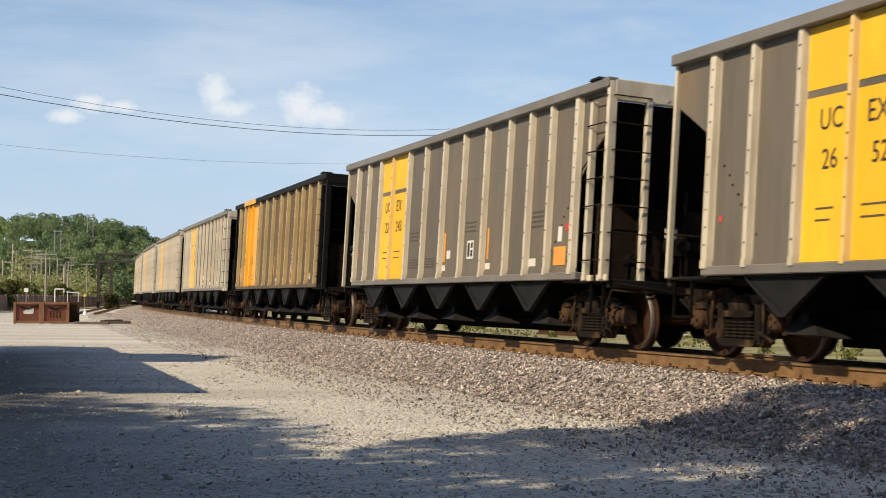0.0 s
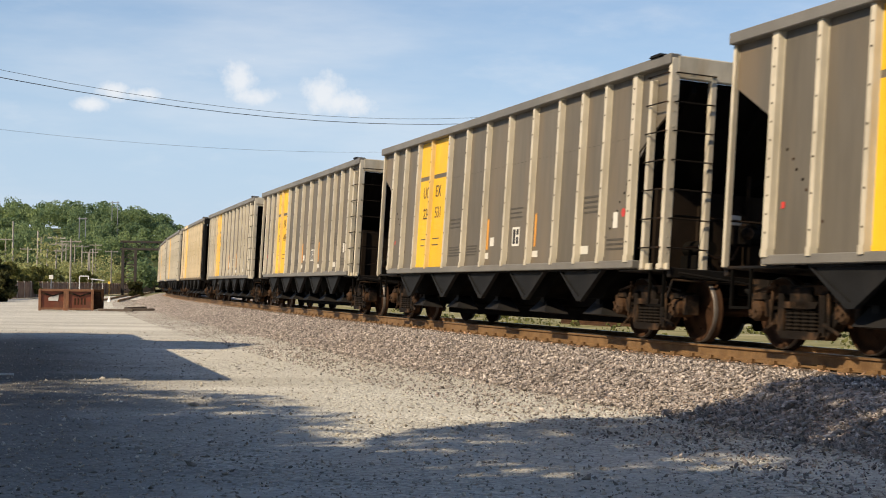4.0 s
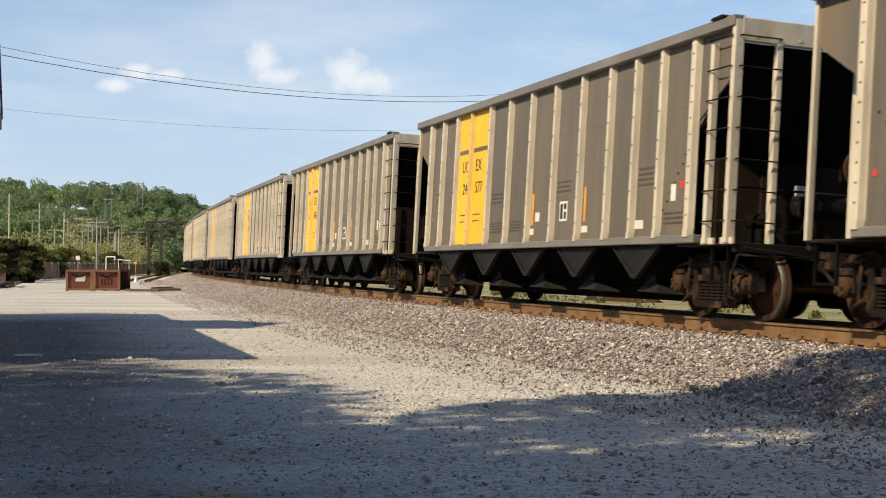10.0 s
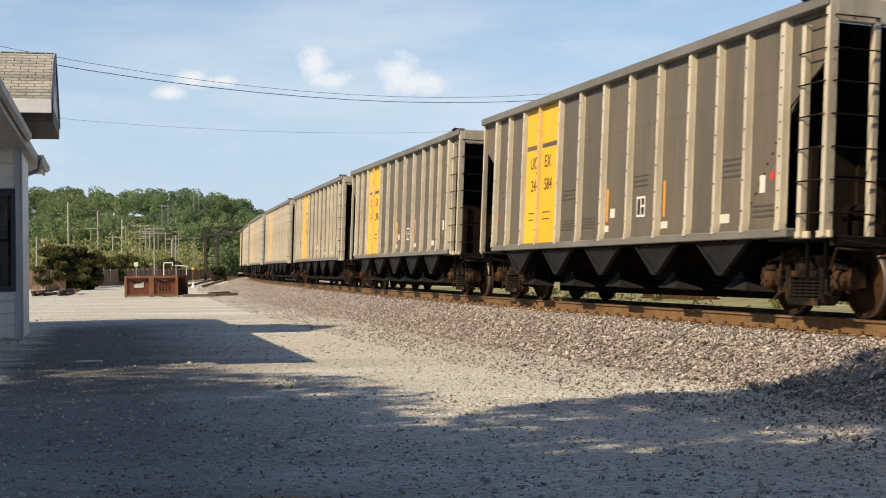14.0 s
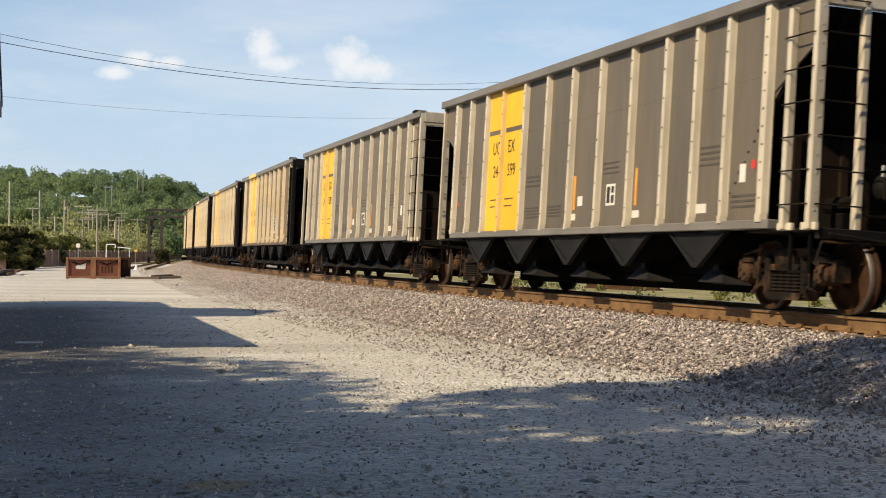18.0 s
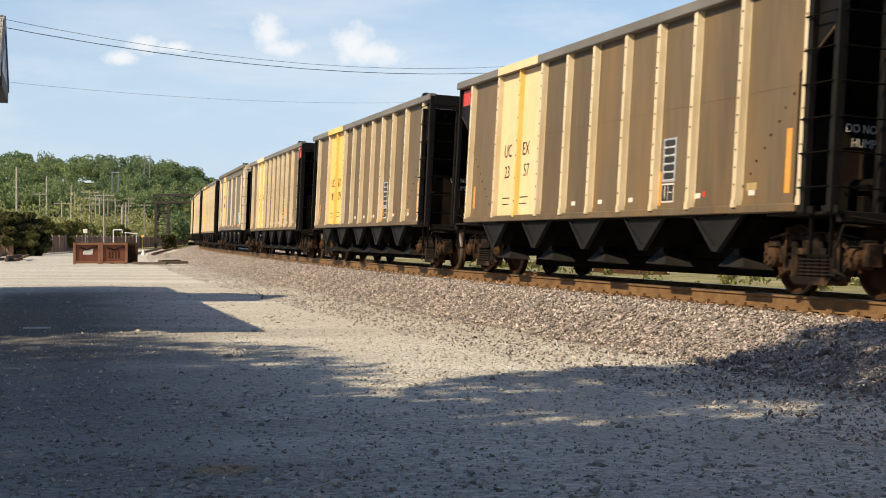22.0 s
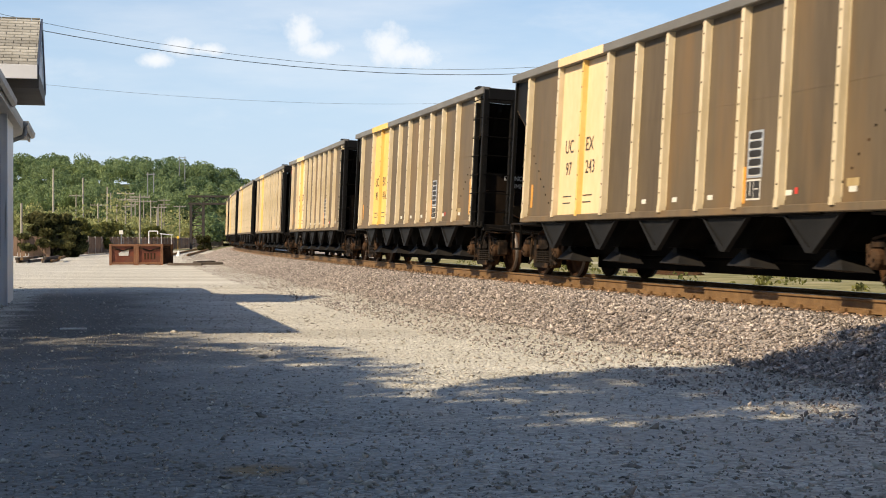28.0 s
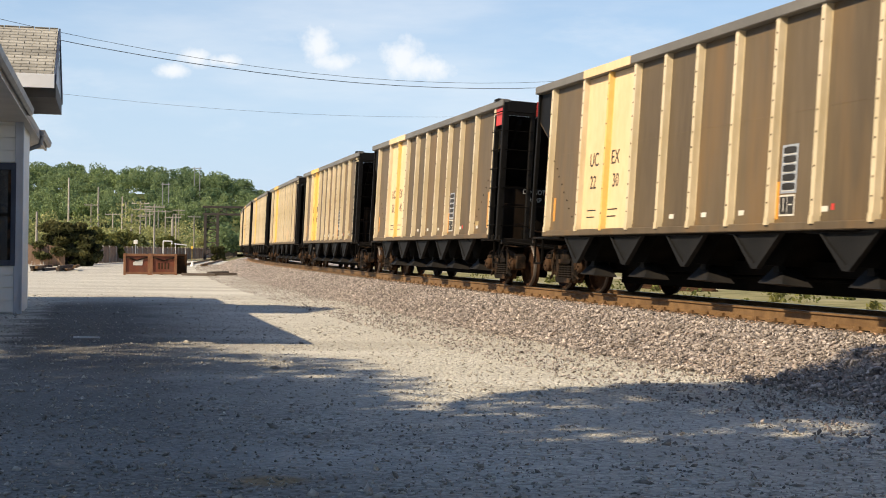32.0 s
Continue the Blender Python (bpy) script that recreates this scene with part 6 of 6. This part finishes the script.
def build_clutter():
    bm = bmesh.new()
    rod(bm, (0, 0, 0), (0, 0, 1.85), 0.04, 8)
    rod(bm, (0, 0, 1.85), (0.65, 0.1, 1.85), 0.04, 8)
    rod(bm, (0.65, 0.1, 1.85), (0.65, 0.1, 1.6), 0.04, 8)
    o = new("vent_pipe", mesh_of("vent_pipe", bm, WPIPE))
    o.location = (-29.3, 101.9, 0.15)
    tagged(o, "white bent vent pipe by the fence", "pipe")
    bm = bmesh.new()
    rod(bm, (0, 0, 1.80), (0.95, 0.25, 1.70), 0.035, 8)
    rod(bm, (0.1, 0, 0), (0.1, 0, 1.80), 0.018, 8)
    rod(bm, (0.85, 0.22, 0), (0.85, 0.22, 1.70), 0.018, 8)
    o = new("pipe_rail", mesh_of("pipe_rail", bm, WPIPE))
    o.location = (-28.5, 102.1, 0.0)
    tagged(o, "white horizontal pipe on two short posts", "pipe")
    s = new("post_sign")
    bm = bmesh.new()
    rod(bm, (0, 0, 0), (0, 0, 1.8), 0.04, 8)
    part("post", bm, GALV, s)
    bm = bmesh.new()
    box(bm, -0.16, 0.16, -0.05, -0.03, 1.65, 1.95, 0.01)
    part("plate", bm, WHITE, s)
    s.location = (-31.25, 101.3, 0.1)
    tagged(s, "small white sign plate on a steel post", "sign")
    bm = bmesh.new()
    rod(bm, (0, 0, 0), (0, 0, 0.45), 0.20, 10, 0.03)
    o = new("marker_cone", mesh_of("marker_cone", bm, WPIPE))
    o.location = (-28.9, 109.0, 0)
    tagged(o, "pale marker cone standing by the track", "cone")
    bm = bmesh.new()
    box(bm, -0.12, 0.12, -0.05, 0.05, 1.45, 1.72, 0.02)
    box(bm, -0.012, 0.012, -0.012, 0.012, 0, 1.5)
    o = new("yellow_marker", mesh_of("yellow_marker", bm, YPAINT))
    o.location = (-38.5, 145.0, 0)
    tagged(o, "yellow safety marker on a post", "marker")
    bm = bmesh.new()
    box(bm, -0.20, 0.20, -0.015, 0.015, 0.0, 0.025, 0.004)
    o = new("white_stick", mesh_of("white_stick", bm, WPIPE))
    o.matrix_basis = pose(-6.97, 20.2, 0.03, 0, 0, 12)
    tagged(o, "short white stick lying on the drive", "stick")
    for x, y, L, t in ((-18.9, 77.0, 2.2, 75), (-17.6, 72.5, 1.6, 20), (-18.2, 70.0, 1.9, -8)):
        bm = bmesh.new()
        box(bm, -L / 2, L / 2, -0.12, 0.12, 0.0, 0.15, 0.02)
        o = new("old_tie", mesh_of("old_tie", bm, TIE))
        o.matrix_basis = pose(x, y, 0, 0, 0, t)
        tagged(o, "dark old wooden tie lying on the gravel", "tie", "loose ties")


build_clutter()


# ---- beyond the track ----
def build_far_side():
    bm = bmesh.new()
    lathe(bm, [(0.02, 0.0), (0.07, 0.02), (0.095, 0.09), (0.07, 0.16), (0.02, 0.18)], 12, "z")
    o = new("white_globe", mesh_of("white_globe", bm, WPIPE))
    o.location = (6.4, 31.35, -0.05)
    tagged(o, "small white round marker lying in the weeds", "marker")
    for k, (x, y, L, h, t) in enumerate(((5.1, 58.5, 5.2, 0.42, 112), (5.9, 58.9, 4.6, 0.30, 114))):
        bm = bmesh.new()
        prism(bm, [(-0.15, 0), (0.15, 0), (0.15, 0.05), (0.03, 0.08), (0.03, h - 0.08), (0.15, h - 0.05), (0.15, h), (-0.15, h), (-0.15, h - 0.05), (-0.03, h - 0.08), (-0.03, 0.08), (-0.15, 0.05)], -L / 2, L / 2, "x")
        o = new("steel_beam", mesh_of("steel_beam", bm, RUSTY))
        o.matrix_basis = pose(x, y, -0.06, 0, 0, t)
        tagged(o, "rust-brown steel beam lying beyond the track", "beam", "beams beyond the track")


build_far_side()


# ---- depot: long house along the track with a bay; a runs along the track, b towards it ----
DU, DN = np.array((-0.314, 0.949)), np.array((0.949, 0.314))
DEPOT = Matrix(((DN[0], DU[0], 0, 0), (DN[1], DU[1], 0, 0), (0, 0, 1, 0), (0, 0, 0, 1)))   # local x = b, y = a


def build_depot():
    h = new("depot")
    h.matrix_basis = DEPOT

    def put(name, bm, mat, label=""):
        return part(name, bm, mat, h, label)

    EAVE_B, RIDGE_B, BACK_B = -1.62, -5.4, -9.5
    WALL, BAY = -2.75, -1.74
    A0, A1, BA0, BA1 = 19.4, 37.3, 30.0, 33.2
    bm = bmesh.new()
    box(bm, -8.7, WALL, A0, A1, -0.1, 4.15)
    put("wall", bm, SIDING)
    bm = bmesh.new()
    box(bm, WALL - 0.1, BAY - 0.03, BA0 + 0.03, BA1 - 0.03, -0.1, 4.6)
    put("bay_wall", bm, SIDING)
    # lap boards of the bay's near face and track face
    lap = bmesh.new()
    prism(lap, [(0.0, 0.0), (-0.055, 0.0), (-0.030, 0.240), (0.0, 0.240)], WALL, BAY - 0.11, "x")
    board = mesh_of("siding_board", lap, SIDING)
    for k in range(16):
        z = 0.03 + k * 0.262
        if 1.06 < z < 3.1:       # the window's courses
            continue
        o = part("siding_board", board, None, h)
        o.location = (0, BA0 + 0.03, z)
    # corner trim
    for (b0, b1, a0, a1) in ((BAY - 0.15, BAY, BA0 - 0.03, BA0 + 0.03), (BAY - 0.03, BAY + 0.02, BA0 - 0.03, BA0 + 0.12)):
        bm = bmesh.new()
        box(bm, b0, b1, a0, a1, -0.05, 4.2, 0.004)
        put("corner_trim", bm, TRIM, "blue-grey corner trim board")
    # window in the bay's near face
    w0, w1, z0, z1 = -2.70, BAY - 0.22, 1.12, 3.02
    for q in ((w0, w1, z1, z1 + 0.14), (w0, w1, z0 - 0.12, z0), (w1, w1 + 0.10, z0 - 0.12, z1 + 0.14), (w0 - 0.04, w0, z0 - 0.12, z1 + 0.14)):
        bm = bmesh.new()
        box(bm, q[0], q[1], BA0 - 0.06, BA0 + 0.02, q[2], q[3], 0.006)
        put("window_frame", bm, NAVY)
    bm = bmesh.new()
    box(bm, w0, w1, BA0 - 0.04, BA0 + 0.01, (z0 + z1) / 2 - 0.03, (z0 + z1) / 2 + 0.03)
    box(bm, w1 - 0.06, w1, BA0 - 0.035, BA0 + 0.01, z0, z1)
    put("sash", bm, TRUCK)
    bm = bmesh.new()
    box(bm, w0, w1, BA0 - 0.015, BA0 - 0.005, z0, z1)
    put("pane", bm, GLASS, "dark window pane")
    # main roof, soffit, fascia, gutter
    RZ0, RZ1, R0, R1 = 4.12, 6.25, 18.7, 38.0
    for b0, b1 in ((EAVE_B, RIDGE_B), (BACK_B, RIDGE_B)):
        bm = bmesh.new()
        prism(bm, [(b0, RZ0), (b0, RZ0 + 0.10), (b1, RZ1 + 0.10), (b1, RZ1)], R0, R1)
        put("roof", bm, SHINGLE, "grey-brown shingled roof slope")
    bm = bmesh.new()
    prism(bm, [(-8.7, 4.1), (WALL, 4.1), (RIDGE_B, RZ1 - 0.05)], A0 + 0.02, A1)
    put("gable", bm, SIDING)
    bm = bmesh.new()
    box(bm, WALL, EAVE_B + 0.03, R0 + 0.05, R1, 4.02, 4.06)
    put("soffit", bm, SOFFIT, "beige boarded soffit under the eave")
    bm = bmesh.new()
    box(bm, EAVE_B - 0.02, EAVE_B + 0.03, R0, R1, 3.98, 4.22)
    put("fascia", bm, SOFFIT)
    for a0, a1 in ((R0, 28.9), (33.9, R1)):
        bm = bmesh.new()
        prism(bm, [(EAVE_B + 0.03, 4.20), (EAVE_B + 0.16, 4.20), (EAVE_B + 0.14, 4.10), (EAVE_B + 0.08, 4.06), (EAVE_B + 0.03, 4.08)], a0, a1)
        put("gutter", bm, GALV, "grey metal eave gutter")
    for a in (R0 + 0.25, 34.05):
        bm = bmesh.new()
        pts = [(EAVE_B + 0.09, a, 4.08), (EAVE_B + 0.05, a, 3.85), (EAVE_B - 0.3, a, 3.70), (WALL + 0.08, a, 3.62), (WALL + 0.06, a, 3.4), (WALL + 0.06, a, 0.1)]
        for p, q in zip(pts, pts[1:]):
            rod(bm, p, q, 0.05, 8)
        put("downspout", bm, GALV)
    bm = bmesh.new()
    for b0, b1 in ((EAVE_B, RIDGE_B), (BACK_B, RIDGE_B)):
        prism(bm, [(b0, RZ0 - 0.14), (b0, RZ0 + 0.12), (b1, RZ1 + 0.12), (b1, RZ1 - 0.14)], R0 - 0.04, R0)
    put("barge_board", bm, FASCIA)
    # bay's cross gable: ridge towards the track
    BR, BE0, BE1, GZ0, GZ1, GB = 30.6, 28.5, 32.7, 4.86, 6.1, -1.06
    for e in (BE0, BE1):
        n = 16
        for k in range(n):
            f0, f1 = k / n, (k + 1) / n
            bm = bmesh.new()
            lo, hi = e + (BR - e) * f0, e + (BR - e) * (f1 + 0.02)
            z0_, z1_ = GZ0 + (GZ1 - GZ0) * f0, GZ0 + (GZ1 - GZ0) * (f1 + 0.02)
            b0 = RIDGE_B + 1.2
            while b0 < GB - 0.02:         # tabs with narrow slots, staggered from course to course
                b1 = min(GB, b0 + (0.16 if k % 2 and b0 < RIDGE_B + 1.21 else 0.31))
                prism(bm, [(lo, z0_), (lo, z0_ + 0.035), (hi, z1_ + 0.012), (hi, z1_)], b0, b1 - 0.014, "x")
                b0 = b1
            put("shingle_course", bm, SHINGLE)["kind"] = "stuff"
    bm = bmesh.new()
    box(bm, RIDGE_B + 1.2, GB, BE0 - 0.03, BE0 + 0.02, GZ0 - 0.26, GZ0 + 0.02, 0.004)
    put("fascia", bm, FASCIA, "white painted fascia board")
    bm = bmesh.new()
    box(bm, RIDGE_B + 1.2, GB + 0.02, BE0 + 0.25, BE1 - 0.25, GZ0 - 0.42, GZ0 - 0.10)
    put("bay_soffit", bm, BROWN_BOARD, "dark brown boxed soffit")
    bm = bmesh.new()
    prism(bm, [(BE0, GZ0 - 0.05), (BE1, GZ0 - 0.05), (BR, GZ1 - 0.03)], GB - 0.3, GB - 0.02, "x")
    put("bay_gable", bm, TRIM)
    bm = bmesh.new()
    for e in (BE0, BE1):
        prism(bm, [(e, GZ0 - 0.16), (e, GZ0 + 0.03), (BR, GZ1 + 0.03), (BR, GZ1 - 0.16)], GB, GB + 0.035, "x")
    put("barge_board", bm, NAVY)
    tagged(h, "white lap-sided depot house with shingled roof and bay", "house")


build_depot()


def motions():
    steps = [k * 0.5 for k in range(65)]
    for n, car in TRAIN.items():
        walk(car, [(t, car_pose(n, t)) for t in steps])
        # wheels turn while the car is near enough for it to be seen
        t_near = (START + OFFSET[n] - 15) / SPEED
        t0, t1 = max(0.0, t_near - 1.6), min(32.0, t_near + 1.2)
        if t1 - t0 < 0.2:
            continue
        for w in [o for o in car.children_recursive if o.name.startswith("wheelset")]:
            x, y, z = w.location
            rows, k0, k1 = [], round(t0 * FPS), round(t1 * FPS)
            if k0 > 0:
                rows.append((0.0, pose(x, y, z)))
            for k in range(k0, k1 + 1):
                turn = (along(n, k0 / FPS) - along(n, k / FPS)) / WHEEL_R
                rows.append((k / FPS, Matrix.Translation((x, y, z)) @ Matrix.Rotation(turn, 4, "Y")))
            if k1 < 32 * FPS:
                rows.append((32.0, rows[-1][1]))
            walk(w, rows)


motions()
